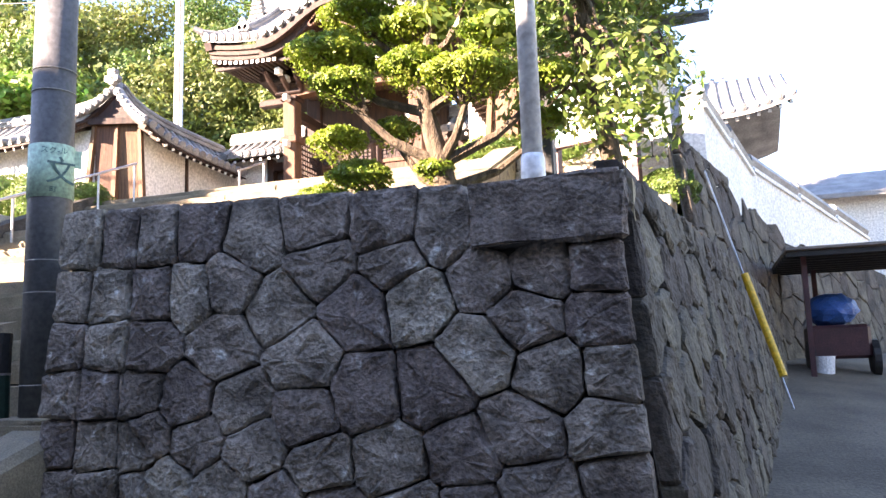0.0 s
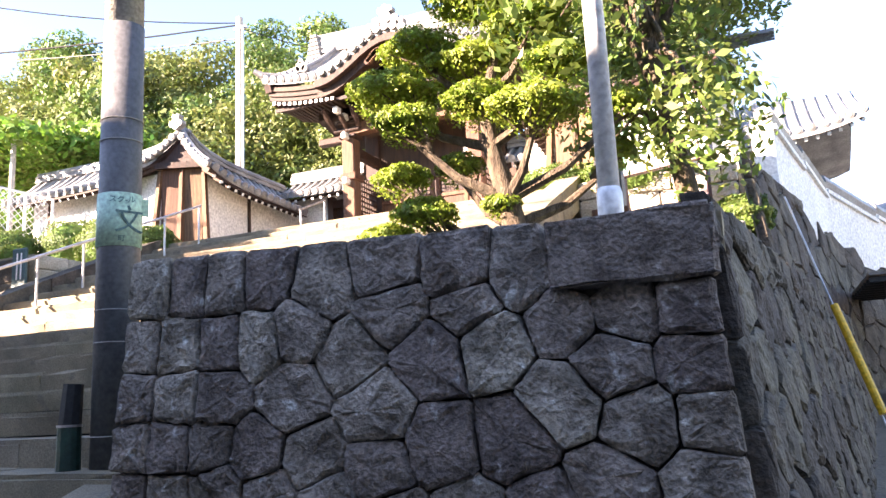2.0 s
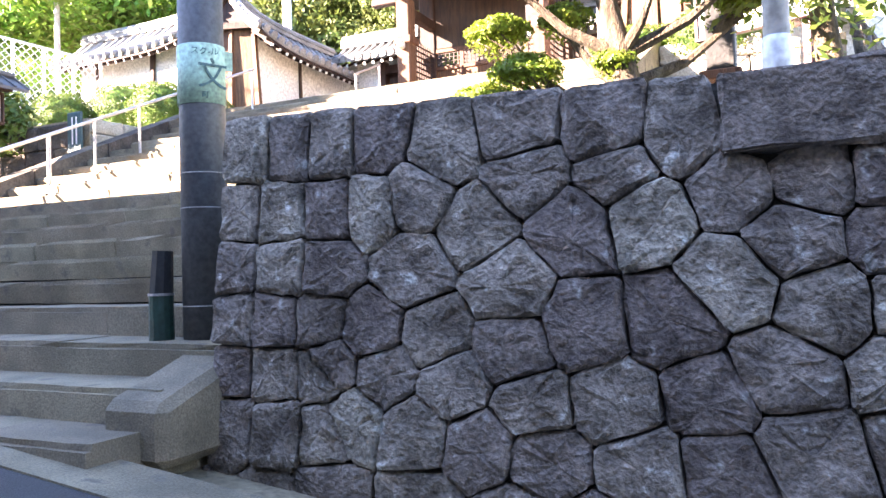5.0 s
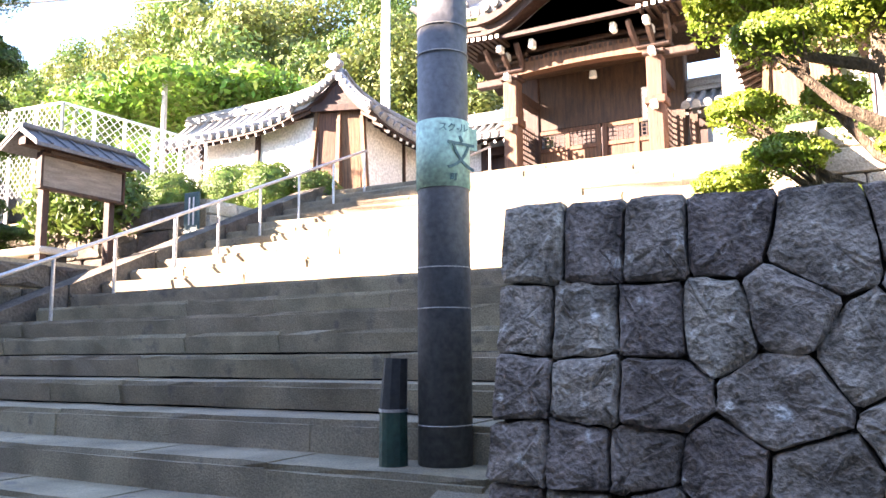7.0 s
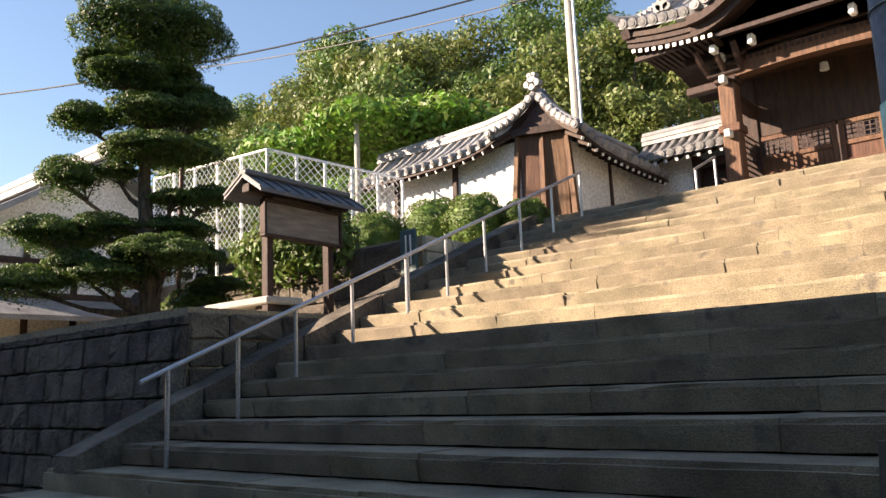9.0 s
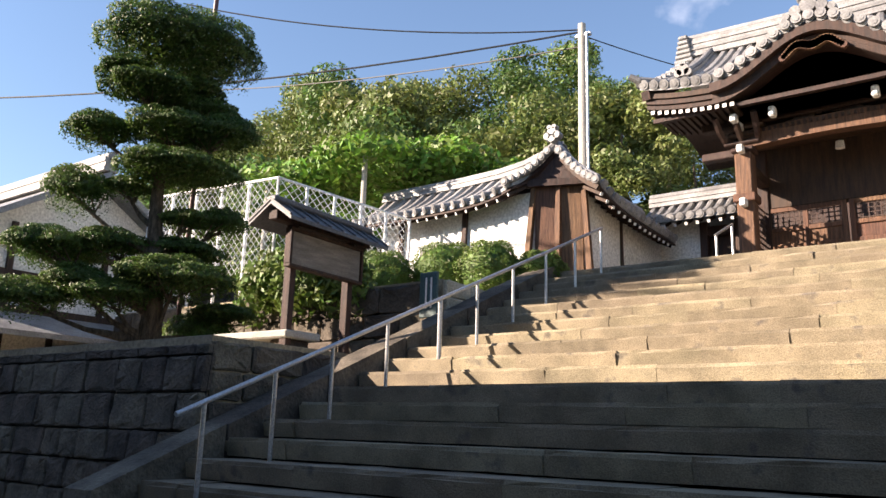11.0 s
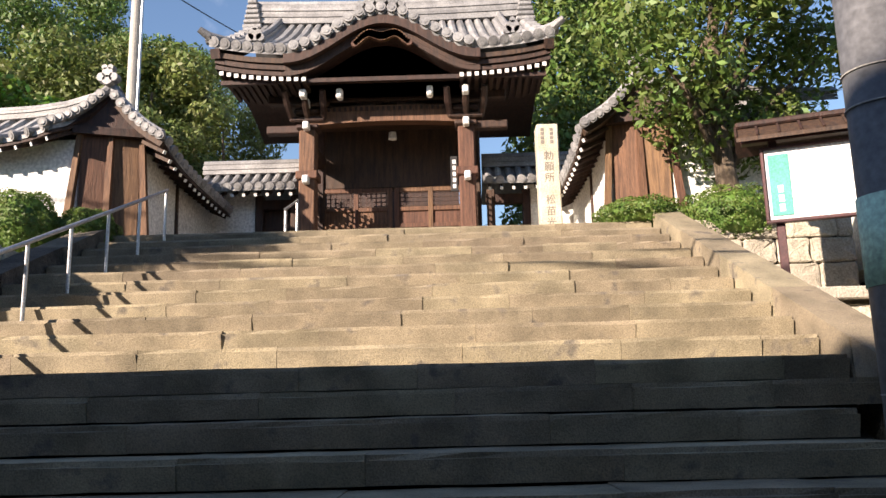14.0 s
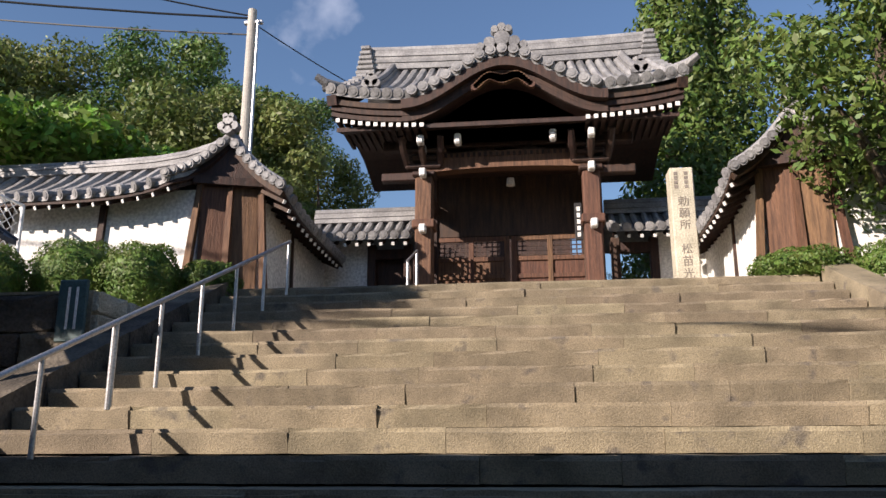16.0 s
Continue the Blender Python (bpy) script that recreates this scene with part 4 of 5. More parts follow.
for j, ch in enumerate("勅願所 松苗光院"):
    writing("carved_character", ch, 0.19, pose(-4.59, 15.896, 6.7 - 0.21 * j, 90), BOARD_GREY, stele)
for j in range(4):
    part("carved_mark", nbox(-4.72, -4.66, 15.893, 15.902, 7.0 + j * .08, 7.06 + j * .08), BOARD_GREY, stele)
    part("carved_mark", nbox(-4.55, -4.49, 15.893, 15.902, 7.0 + j * .08, 7.06 + j * .08), BOARD_GREY, stele)

# ---------------------------------------------------------------- handrails
rail = thing("handrail", (-10.6, 9, 2.5), "galvanised tubular steel handrail on the stone steps", "handrail", "stair handrails")
ys = [5.46, 6.19, 6.89, 7.69, 8.6, 9.36, 10.2, 11.09, 12.0, 12.92]


def stair_h(y):
    for k in range(21):
        if y >= nose(k)[0]:
            return nose(k)[1]
    return 0.8


for y in ys:
    part("post", nrod((-10.52, y, stair_h(y) - .02), (-10.52, y, 2.33 + (y - 5.46) * 0.418), 0.028 if y == 8.6 else 0.02, seg=10), STEEL, rail)
part("rail", sweep(bmesh.new(), [(-10.52, 5.2, 2.33 - .26 * .418), (-10.52, 12.97, 2.33 + 7.51 * .418)], [.024, .024], 10), STEEL, rail)
rail2 = thing("handrail", (-9.9, 15, 4.6), "short steel handrail before the gate", "handrail", "stair handrails")
for y, z in ((14.2, 5.45), (15.12, 5.83)):
    part("post", nrod((-9.06, y, 4.6), (-9.06, y, z), .022), STEEL, rail2)
part("rail", sweep(bmesh.new(), [(-9.06, 14.15, 5.43), (-9.06, 15.15, 5.845)], [.022, .022], 10), STEEL, rail2)

# ---------------------------------------------------------------- poles
PX, PY = -4.61, 4.97
pole = thing("utility_pole", (PX, PY, 1.1), "grey sleeved concrete utility pole with a pale green band", "utility pole")
part("shaft", sweep(bmesh.new(), [(PX, PY, 1.2), (PX, PY, 4.3)], [.141, .134], 28), POLE_GREY, pole, smooth=True)
part("upper_shaft", sweep(bmesh.new(), [(PX, PY, 4.28), (PX, PY, 11)], [.13, .1], 28), POLE_CONC, pole, smooth=True)
for z in (2.09, 2.3, 3.45, 3.6, 1.5):
    part("wire_ring", sweep(bmesh.new(), [(PX, PY, z), (PX, PY, z + .006)], [.1425, .1415], 28), CONCRETE, pole)
band = part("band", sweep(bmesh.new(), [(PX, PY, 2.72), (PX, PY, 3.08)], [.1445, .1435], 28), BAND, pole, "pale green warning band", smooth=True)
part("band_flap", nbox(-.0, .05, -.004, .004, 0.22, 0.34, m=pose(PX + .12, PY + .07, 2.72, 0, 0, 60)), BAND, pole)
for ch, size, dz, da in (("文", .2, .1, 68), ("スク-ル", .05, .29, 50), ("町", .045, .03, 50)):
    a = radians(-90 + da)
    writing("lettering", ch, size, pose(PX + .147 * math.cos(a), PY + .147 * math.sin(a), 2.72 + dz, 90, 0, da), INK, pole)
g = thing("guard_post", (-4.83, 4.82, 1.3), "dark green plastic guard strapped beside the pole", "guard")
part("tube", sweep(bmesh.new(), [(-4.83, 4.82, 1.29), (-4.83, 4.82, 1.58)], [.075, .072], 14), DARK_GREEN, g)
part("upper_tube", sweep(bmesh.new(), [(-4.83, 4.82, 1.58), (-4.82, 4.83, 1.84)], [.072, .062], 9), BLACK, g)
part("strap", sweep(bmesh.new(), [(-4.83, 4.82, 1.57), (-4.83, 4.82, 1.585)], [.077, .077], 14), STEEL, g)
WPX, WPY = -1.36, 5.1
lamp = thing("lamp_pole", (WPX, WPY, 2.4), "white painted steel pole behind the wall", "pole")
part("sleeve", sweep(bmesh.new(), [(WPX, WPY, 2.35), (WPX, WPY, 2.66), (WPX, WPY, 2.69)], [.068, .068, .06], 20), LAMP_WHITE, lamp, smooth=True)
part("shaft", sweep(bmesh.new(), [(WPX, WPY, 2.66), (WPX, WPY, 7.5)], [.058, .05], 20), LAMP_WHITE, lamp, smooth=True)
fp = thing("far_pole", (-13.15, 17.7, 4.7), "tall pale concrete pole behind the corner wall", "utility pole")
part("shaft", sweep(bmesh.new(), [(-13.15, 17.7, 4.6), (-13.15, 17.7, 12.1)], [.13, .095], 16), POLE_CONC, fp)
part("crossarm", nbox(-13.32, -12.9, 17.65, 17.75, 11.75, 11.83, .01), STEEL, fp)
part("side_pipe", nrod((-12.98, 17.62, 6), (-12.98, 17.62, 11.8), .03), STEEL, fp)
tp = thing("thin_pole", (-15.6, 8.7, 3.0), "thin pinkish steel antenna pole", "pole")
part("shaft", nrod((-15.6, 8.7, 3.0), (-15.35, 8.7, 12), .04), MAROON, tp)
for a, b, sag, r0 in (((-13.15, 17.7, 11.9), (-40, 6, 12.5), 1.0, .025), ((-13.15, 17.7, 11.5), (-34, 18, 15.5), .4, .02), ((-40, 10, 11), (PX, PY, 10.5), .8, .03),
                      ((-40, 6.6, 9.58), (PX, PY, 6.97), .05, .035), ((-40, 6.6, 9.15), (PX, PY, 7.75), .05, .03), ((-24.3, 14, 14.4), (-13.15, 17.7, 11.95), .4, .02), ((-13.15, 17.7, 11.8), (-9.5, 30, 14), .3, .015)):
    bm = sweep(bmesh.new(), [Vector(a).lerp(Vector(b), t) - Vector((0, 0, sag * 4 * t * (1 - t))) for t in np.linspace(0, 1, 16)], [r0] * 16, 5)
    tagged(obj("overhead_cable", bm, BLACK), "black overhead cable hanging between poles", "cable", "overhead cables")
yg = thing("guy_guard", (-0.3, 8.0, 1.2), "yellow plastic guard on a guy wire along the wall", "wire guard")
part("guard", sweep(bmesh.new(), [(.05, 7.85, 1.36), (-.17, 8.05, 2.22)], [.032, .032], 10), YELLOW, yg)
part("wire", sweep(bmesh.new(), [(.1, 7.8, 1.1), (-.42, 8.28, 3.2)], [.008, .008], 5), STEEL, yg)

# ---------------------------------------------------------------- bushes, signs, boards
def bush(at, r, h, n=5200, seed=1, label="round clipped green bush on the stone bed"):
    b = thing("clipped_bush", at, label, "bush", "clipped bushes")
    c = (at[0], at[1], at[2] + h * 0.45)
    leaves("foliage", [(c, (r, r, h * 0.55))], n * 2, 0.024, BUSH, b, 0.3, seed=seed, under=.8)
    bm = bmesh.new()
    bmesh.ops.create_icosphere(bm, subdivisions=2, radius=1, matrix=Matrix.Translation(c) @ Matrix.Diagonal((r * .9, r * .9, h * .5, 1)))
    part("core", bm, BUSH, b)
    part("stem", nrod((at[0], at[1], at[2] - .1), (at[0], at[1], at[2] + h * .4), .05), BARK, b)
    return b


bush((-13.4, 12.6, 4.36), .66, 1.12, seed=1)
bush((-12.45, 12.6, 4.36), .56, 1.05, seed=2)
bush((-11.68, 13.0, 4.6), .44, .62, 4000, seed=3)
bush((-14.28, 11.9, 4.28), .6, 1.0, seed=4, label="shaded round clipped bush")
bush((-3.6, 13.45, 4.75), .66, .5, 4200, seed=5)
bush((-2.4, 13.1, 4.45), .72, .85, seed=6)
bush((-15.3, 8.9, 3.0), .6, .8, seed=7, label="shaded round bush beneath the pine")
bush((-0.85, 11.5, 3.42), .38, .55, seed=8)
bush((-5.3, 20.5, 4.6), 1.0, 1.9, 5000, seed=12, label="loose garden shrub seen through the side doorway")
sgn = thing("stand_sign", (-11.93, 10.2, 3.0), "dark teal upright sign with white strokes on a post", "sign")
part("panel", nbox(-12.07, -11.76, 10.18, 10.23, 3.72, 4.37, .01), BIN_GREEN, sgn)
part("post", nrod((-11.91, 10.25, 3.0), (-11.91, 10.25, 3.75), .03), BLACK, sgn)
for x in (-11.96, -11.87):
    part("stroke", nbox(x, x + .025, 10.172, 10.181, 3.85, 4.29), WHITE_PAINT, sgn)


def notice_board(name, m, w, z0, z1, ztop, over_, panel_mat, label, frame_mat, roof_mat):
    """A roofed board on two posts, facing -y in its own frame."""
    b = thing(name, (0, 0, 0), label, "notice board")
    for sx in (-1, 1):
        part("post", nbox(sx * (w / 2 - .12) - .05, sx * (w / 2 - .12) + .05, -.03, .09, -.35, ztop, .008), frame_mat, b)
    part("panel", nbox(-w / 2, w / 2, -.08, -.03, z0, z1, .006), panel_mat, b)
    for x0_, x1_, a, c in ((-w / 2 - .04, w / 2 + .04, z0 - .04, z0), (-w / 2 - .04, w / 2 + .04, z1, z1 + .04), (-w / 2 - .04, -w / 2, z0, z1), (w / 2, w / 2 + .04, z0, z1)):
        part("frame", nbox(x0_, x1_, -.11, 0, a, c, .006), frame_mat, b)
    part("purlin", nbox(-w / 2 - over_ + .05, w / 2 + over_ - .05, -.05, .1, ztop - .12, ztop, .01), frame_mat, b)
    for s in (-1, 1):
        f = lambda u, v: (-w / 2 - over_ + (w + 2 * over_) * u, .03 + s * .36 * (1 - v), ztop - .12 + .24 * v)
        bm = slab(bmesh.new(), f, 8, 3, .05)
        bmesh.ops.recalc_face_normals(bm, faces=bm.faces)
        r_ = part("roof", bm, roof_mat, b)
        for i in range(9):
            u = i / 8
            bm = sweep(bmesh.new(), [Vector(f(u, 0)) + Vector((0, 0, .012)), Vector(f(u, 1)) + Vector((0, 0, .012))], [.02, .02], 4)
            part("roof_batten", bm, roof_mat, r_)
    part("ridge", nbox(-w / 2 - over_, w / 2 + over_, -.05, .11, ztop + .1, ztop + .18, .02), roof_mat, b)
    b.matrix_world = m
    return b


notice_board("notice_board", pose(-12.5, 8.64, 3.05, 0, 0, 93), 1.35, 1.08, 1.5, 1.72, .3, BOARD_GREY, "old grey wooden notice board under a small dark roof", TIMBER, POLE_GREY)
nb2 = notice_board("notice_board", pose(-1.77, 11.35, 3.6, 0, 0, -20), 1.4, .85, 1.75, 2.0, .3, PAPER, "maroon framed notice board with white papers and teal poster", MAROON, TIMBER)
p_ = part("poster", nbox(-.66, -.42, -.092, -.082, .9, 1.68), TEAL, nb2, "teal poster")
for j in range(3):
    part("poster_mark", nbox(-.57, -.51, -.097, -.0925, .95 + .12 * j, 1.04 + .12 * j), PAPER, nb2)
bpy.context.view_layer.update()
for o in nb2.children:
    if o.name.startswith("poster"):
        o.matrix_parent_inverse = Matrix.Identity(4)
slabt = thing("stone_bench", (-13.4, 8.3, 3.0), "low shaded stone slab on blocks below the board", "stone bench")
part("top", nbox(-14.6, -12.4, 8.0, 8.6, 3.22, 3.32, .02), CONCRETE, slabt)
for x in (-14.3, -12.8):
    part("foot", nbox(x, x + .3, 8.1, 8.5, 3.0, 3.22, .02), GRANITE_DARK, slabt)

# mesh fence on the bed behind the boards
fence = thing("mesh_fence", (-15, 11.5, 4.2), "white diamond mesh fence on steel posts", "fence")
FP = [(-19.6, 10.6, 6.75), (-15.6, 10.5, 6.5), (-14.9, 13.4, 6.3)]
for (xa, ya, za), (xb, yb, zb) in zip(FP, FP[1:]):
    n = 5
    for i in range(n + 1):
        t = i / n
        part("post", nrod((xa + (xb - xa) * t, ya + (yb - ya) * t, 4.1), (xa + (xb - xa) * t, ya + (yb - ya) * t, za + (zb - za) * t), .03), LAMP_WHITE, fence)
    part("top_rail", sweep(bmesh.new(), [(xa, ya, za), (xb, yb, zb)], [.025, .025], 8), LAMP_WHITE, fence)
    bm = bmesh.new()
    L = math.hypot(xb - xa, yb - ya)
    hgt = 1.75
    for i in range(int((L + hgt) / .16)):
        for s in (1, -1):
            a0 = i * .16 - (hgt if s > 0 else 0)
            seg = []
            for k in range(13):
                q = k / 12
                d_ = a0 + s * q * hgt
                if 0 <= d_ <= L:
                    t = d_ / L
                    seg.append((xa + (xb - xa) * t, ya + (yb - ya) * t, za + (zb - za) * t - hgt + q * hgt))
            if len(seg) > 1:
                sweep(bm, [seg[0], seg[-1]], [.009, .009], 3, False)
    tagged(part("mesh", bm, LAMP_WHITE, fence, "diamond wire mesh"), kind="stuff")

# ---------------------------------------------------------------- clipped trees
def niwaki(name, at, height, pads, label, seed, lean=(0, 0), leaf=0.021, density=17000, trunk=.17, needles=NEEDLE):
    """A cloud-pruned tree: a bent tapered trunk with limbs to flat clipped pads. pads: (dx, dy, dz, rx, rz)."""
    t = thing(name, at, label, "tree")
    r = np.random.default_rng(seed)
    at = Vector(at)
    line, rad = [], []
    for i in range(12):
        s = i / 11
        line.append(at + Vector((lean[0] * s + .08 * math.sin(s * 7), lean[1] * s + .06 * math.cos(s * 6), height * s - .15)))
        rad.append(trunk * (1 - .82 * s) * (1 + .25 * math.exp(-s * 12)))
    part("trunk", sweep(bmesh.new(), line, rad, 12), BARK, t, smooth=True)
    for dx, dy, dz, rx, rz in pads:
        c = at + Vector((dx, dy, dz))
        s = min(max((dz - .35) / height, .05), .97)
        j = int(s * 11)
        a = line[j]
        if math.hypot(c.x - a.x, c.y - a.y) > .3:
            mid = a.lerp(c, .5) + Vector((0, 0, -.12))
            limb = part("limb", sweep(bmesh.new(), [a, mid, c + Vector((0, 0, -.08))], [rad[j] * .5 + .01, .035, .02], 7), BARK, t)
            bm = bmesh.new()
            for k in range(7):
                e = c + Vector((r.uniform(-.7, .7) * rx, r.uniform(-.7, .7) * rx, -.02))
                sweep(bm, [mid.lerp(c, .5), e], [.016, .006], 4)
            tagged(part("twig_spray", bm, BARK, limb), kind="stuff")
        blobs = [((c.x, c.y, c.z), (rx * .75, rx * .75, rz))]
        for k in range(5):
            an = k * 1.256 + r.uniform(-.4, .4)
            blobs.append(((c.x + .5 * rx * math.cos(an), c.y + .5 * rx * math.sin(an), c.z + r.uniform(-.12, .05) * rz), (rx * .55, rx * .55, rz * r.uniform(.6, .85))))
        leaves("foliage_pad", blobs, int(density * rx * rx * 2.2 + 500), leaf, needles, t, .2, seed=seed * 31 + int(dz * 100), under=.15)
    return t


PINE_PADS = [(0.24, -0.07, 4.6, 0.98, 0.5), (-0.17, -0.63, 4.15, 0.42, 0.17), (0.1, 0.16, 4.08, 0.5, 0.2), (0.17, -0.49, 3.85, 0.58, 0.2), (0.25, 0.51, 3.72, 0.55, 0.24), (-0.69, -0.64, 3.33, 0.47, 0.27),
             (0.32, -0.08, 3.3, 0.6, 0.26), (0.81, 0.42, 3.28, 0.46, 0.32), (0.32, 0.08, 2.74, 0.74, 0.26), (-0.37, -0.29, 2.5, 0.3, 0.18), (-0.67, -0.91, 2.33, 0.4, 0.38)]
PINE_PADS += [(0.28, 0.31, 2.06, 0.34, 0.16), (0.36, 0.87, 2.1, 0.36, 0.26), (-0.69, -1.2, 1.5, 0.46, 0.26), (-0.42, -0.41, 1.62, 0.46, 0.24), (0.1, 0.46, 1.6, 0.5, 0.22), (-0.43, -0.86, 1.02, 0.38, 0.26),
              (0.44, 0.1, 1.12, 0.72, 0.32), (-0.14, -0.49, 0.86, 0.55, 0.22), (-0.88, -1.33, 0.76, 0.52, 0.28), (0.27, 1.13, 0.76, 0.44, 0.17), (-1.2, -0.7, 1.5, 0.5, 0.26)]
niwaki("clipped_pine", (-15.2, 7.9, 3.0), 4.5, [(a, b, c, d * 1.18, e * 1.1) for a, b, c, d, e in PINE_PADS], "tall cloud-pruned pine with flat dark pads on the stone bed", 5, lean=(.15, 0), density=20000)
JUNIPER_PADS = [(-0.85, -0.04, 1.64, 0.4, 0.21), (-0.64, -0.31, 1.3, 0.26, 0.17), (-0.87, 0.06, 0.97, 0.24, 0.16), (-0.11, -0.05, 1.45, 0.32, 0.2), (-0.35, 0.04, 0.99, 0.19, 0.15), (0.35, -0.19, 1.29, 0.36, 0.19),
                (0.53, -0.14, 1.62, 0.25, 0.17), (0.93, 0.05, 1.3, 0.18, 0.13), (0.78, 0.5, 1.07, 0.18, 0.12), (-0.63, -0.05, 0.63, 0.27, 0.16), (-0.98, -0.02, 0.48, 0.23, 0.14)]
JUNIPER_PADS += [(-0.34, 0.01, 0.32, 0.22, 0.12), (-0.0, -0.07, 0.63, 0.15, 0.1), (-0.68, -0.18, 0.25, 0.22, 0.11), (0.52, 0.21, 0.34, 0.18, 0.12), (-0.27, 0.19, 1.89, 0.4, 0.2), (0.29, 0.04, 2.06, 0.34, 0.19), (-0.67, 0.1, 2.06, 0.34, 0.19), (-0.18, 0.03, 2.35, 0.36, 0.24)]
niwaki("clipped_juniper", (-2.42, 6.6, 2.4), 2.3, JUNIPER_PADS, "sunlit cloud-pruned juniper with rounded green pads above the wall", 9, leaf=.016, density=42000, trunk=.12, needles=JUNIPER)


def tree(name, at, height, blobs, n, leaf, material, label, seed, trunk=.2, limbs=8, group=""):
    t = thing(name, at, label, "tree", group)
    r = np.random.default_rng(seed)
    at = Vector(at)
    line = [at + Vector((.25 * math.sin(3 * s + seed), .2 * math.cos(2.5 * s), height * s - .2)) for s in np.linspace(0, 1, 8)]
    bm = sweep(bmesh.new(), line, [trunk * (1 - .8 * s) for s in np.linspace(0, 1, 8)], 9)
    for i in range(limbs):
        b = blobs[i % len(blobs)][0]
        a = line[int(r.integers(2, 6))]
        e = Vector(b)
        sweep(bm, [a, a.lerp(e, .5) + Vector((0, 0, .2)), e], [trunk * .35, trunk * .2, trunk * .06], 6)
    part("trunk", bm, BARK, t, smooth=True)
    leaves("crown", blobs, n, leaf, material, t, .55, seed=seed, under=.8)
    return t


def crown(at, height, w, n, seed, low=.35):
    r = np.random.default_rng(seed)
    out = []
    for i in range(n):
        s = low + (1 - low) * (i + .5) / n
        q = w * math.sqrt(max(.06, 1 - ((s - .6) / .48) ** 2)) * r.uniform(.3, .8)
        an = r.uniform(0, 6.28)
        k = w * r.uniform(.24, .42)
        out.append(((at[0] + q * math.cos(an), at[1] + q * math.sin(an), at[2] + height * s), (k, k, k * .75)))
    return out


CA = (-2.2, 13.0, 4.3)
tree("broadleaf_tree", CA, 5.0, crown(CA, 6.0, 2.3, 30, 3, .3), 28000, .065, BROAD, "leafy broadleaf tree beside the boarded corner wall", 3, .2, 14)
CB = (-1.3, 6.8, 2.4)
tree("slender_tree", CB, 4.6, crown(CB, 5.0, 1.5, 26, 8, .16), 11000, .045, BROAD, "thin open broadleaf tree with bare twigs above the wall", 8, .1, 20)
for i, (x, y, h, w) in enumerate(((-3.7, 20.6, 10.5, 1.6), (-2.3, 21.5, 11, 1.7))):
    blobs = [((x, y, 4.6 + h * s), (w * (1.02 - .8 * s) + .2, w * (1.02 - .8 * s) + .2, h * .16)) for s in np.linspace(.12, .96, 8)]
    tree("conifer", (x, y, 4.5), h, blobs, 20000, .085, BUSH, "tall dense bright green conifer behind the wall", 40 + i, .22, 4, "conifers")

# ---------------------------------------------------------------- wooded hill
proto = []
for v in range(4):
    at = (0, 0, 0)
    t = tree("hill_tree", at, 9, crown(at, 11, 4.6 if v < 3 else 3.4, 34, 60 + v, .12), 19000, .15, FOREST_A if v < 2 else FOREST_B, "dense evergreen tree on the wooded hill", 60 + v, .3, 6, "hill trees")
    proto.append(t)
hr = np.random.default_rng(21)
spots = [(x, y) for y in (25.5, 30.5, 36, 42, 48) for x in np.arange(-64 - hr.uniform(0, 3), -17, 5.6)]
for i, (x, y) in enumerate(spots):
    x, y = x + hr.uniform(-1.8, 1.8), y + hr.uniform(-1.8, 1.8)
    if y < 29 and x < -27:
        continue
    s = hr.uniform(.9, 1.3) * (.72 if y < 28 else 1) * (.6 if x > -27 else 1)
    z = max(hill(x, y), 4.4 if y < 24 else 0) - .3
    m = pose(x, y, z, 0, 0, hr.uniform(0, 360))
    p = proto[int(hr.integers(0, 4))]
    c = copy_thing(p, m)
    c.scale = (s, s, s)
for i, (x, y) in enumerate(((7, 42), (12, 44), (17, 40), (22, 46))):
    copy_thing(proto[i], pose(x, y, -2, 0, 0, 50 * i)).scale = (.8, .8, .8)
for i, t in enumerate(proto):
    t.matrix_world = pose(-34 + 4.6 * i, 33.5 + i, hill(-34 + 4.6 * i, 33.5 + i) - .3, 0, 0, 70 * i)
# vine trellis over the fence
vine = thing("vine_trellis", (-17, 15, 4.4), "bright green vine spreading over a trellis", "vine")
for x, y in ((-16.2, 13.4), (-19.5, 13.6), (-18, 16.5)):
    part("post", nrod((x, y, 4.4), (x, y, 7.9), .06), POLE_CONC, vine)
vr = np.random.default_rng(5)
leaves("foliage", [((-21 + 6.5 * vr.random(), 13.8 + 4 * vr.random(), 7.7 + .5 * vr.random()), (1.3, 1.2, .45)) for i in range(18)], 16000, .1, VINE, vine, .5, seed=5, under=.8)
ivy = thing("ivy_clump", (-15.8, 10.8, 3.0), "dark glossy ivy hanging over the stone wall", "ivy")
leaves("foliage", [((-15.6 + .5 * i, 10.25, 4.35 + .2 * (i % 2)), (.5, .4, .55)) for i in range(5)], 4200, .07, BUSH, ivy, .4, seed=15, under=.8)

# ---------------------------------------------------------------- house on the left
house = thing("timber_house", (-21, 9, 2.9), "white and dark timber house with tiled gable roof", "house")
part("wall", nbox(-27, -21.2, 7.5, 13, 1.0, 5.6), PLASTER, house)
bm = bmesh.new()
gv = [bm.verts.new(p) for p in ((-21.2, 7.5, 5.6), (-21.2, 13, 5.6), (-21.2, 10.2, 7.3), (-27, 7.5, 5.6), (-27, 13, 5.6), (-27, 10.2, 7.3))]
bm.faces.new((gv[0], gv[1], gv[2])), bm.faces.new((gv[3], gv[5], gv[4])), bm.faces.new((gv[0], gv[2], gv[5], gv[3])), bm.faces.new((gv[1], gv[4], gv[5], gv[2]))
part("gable_wall", bm, PLASTER, house)
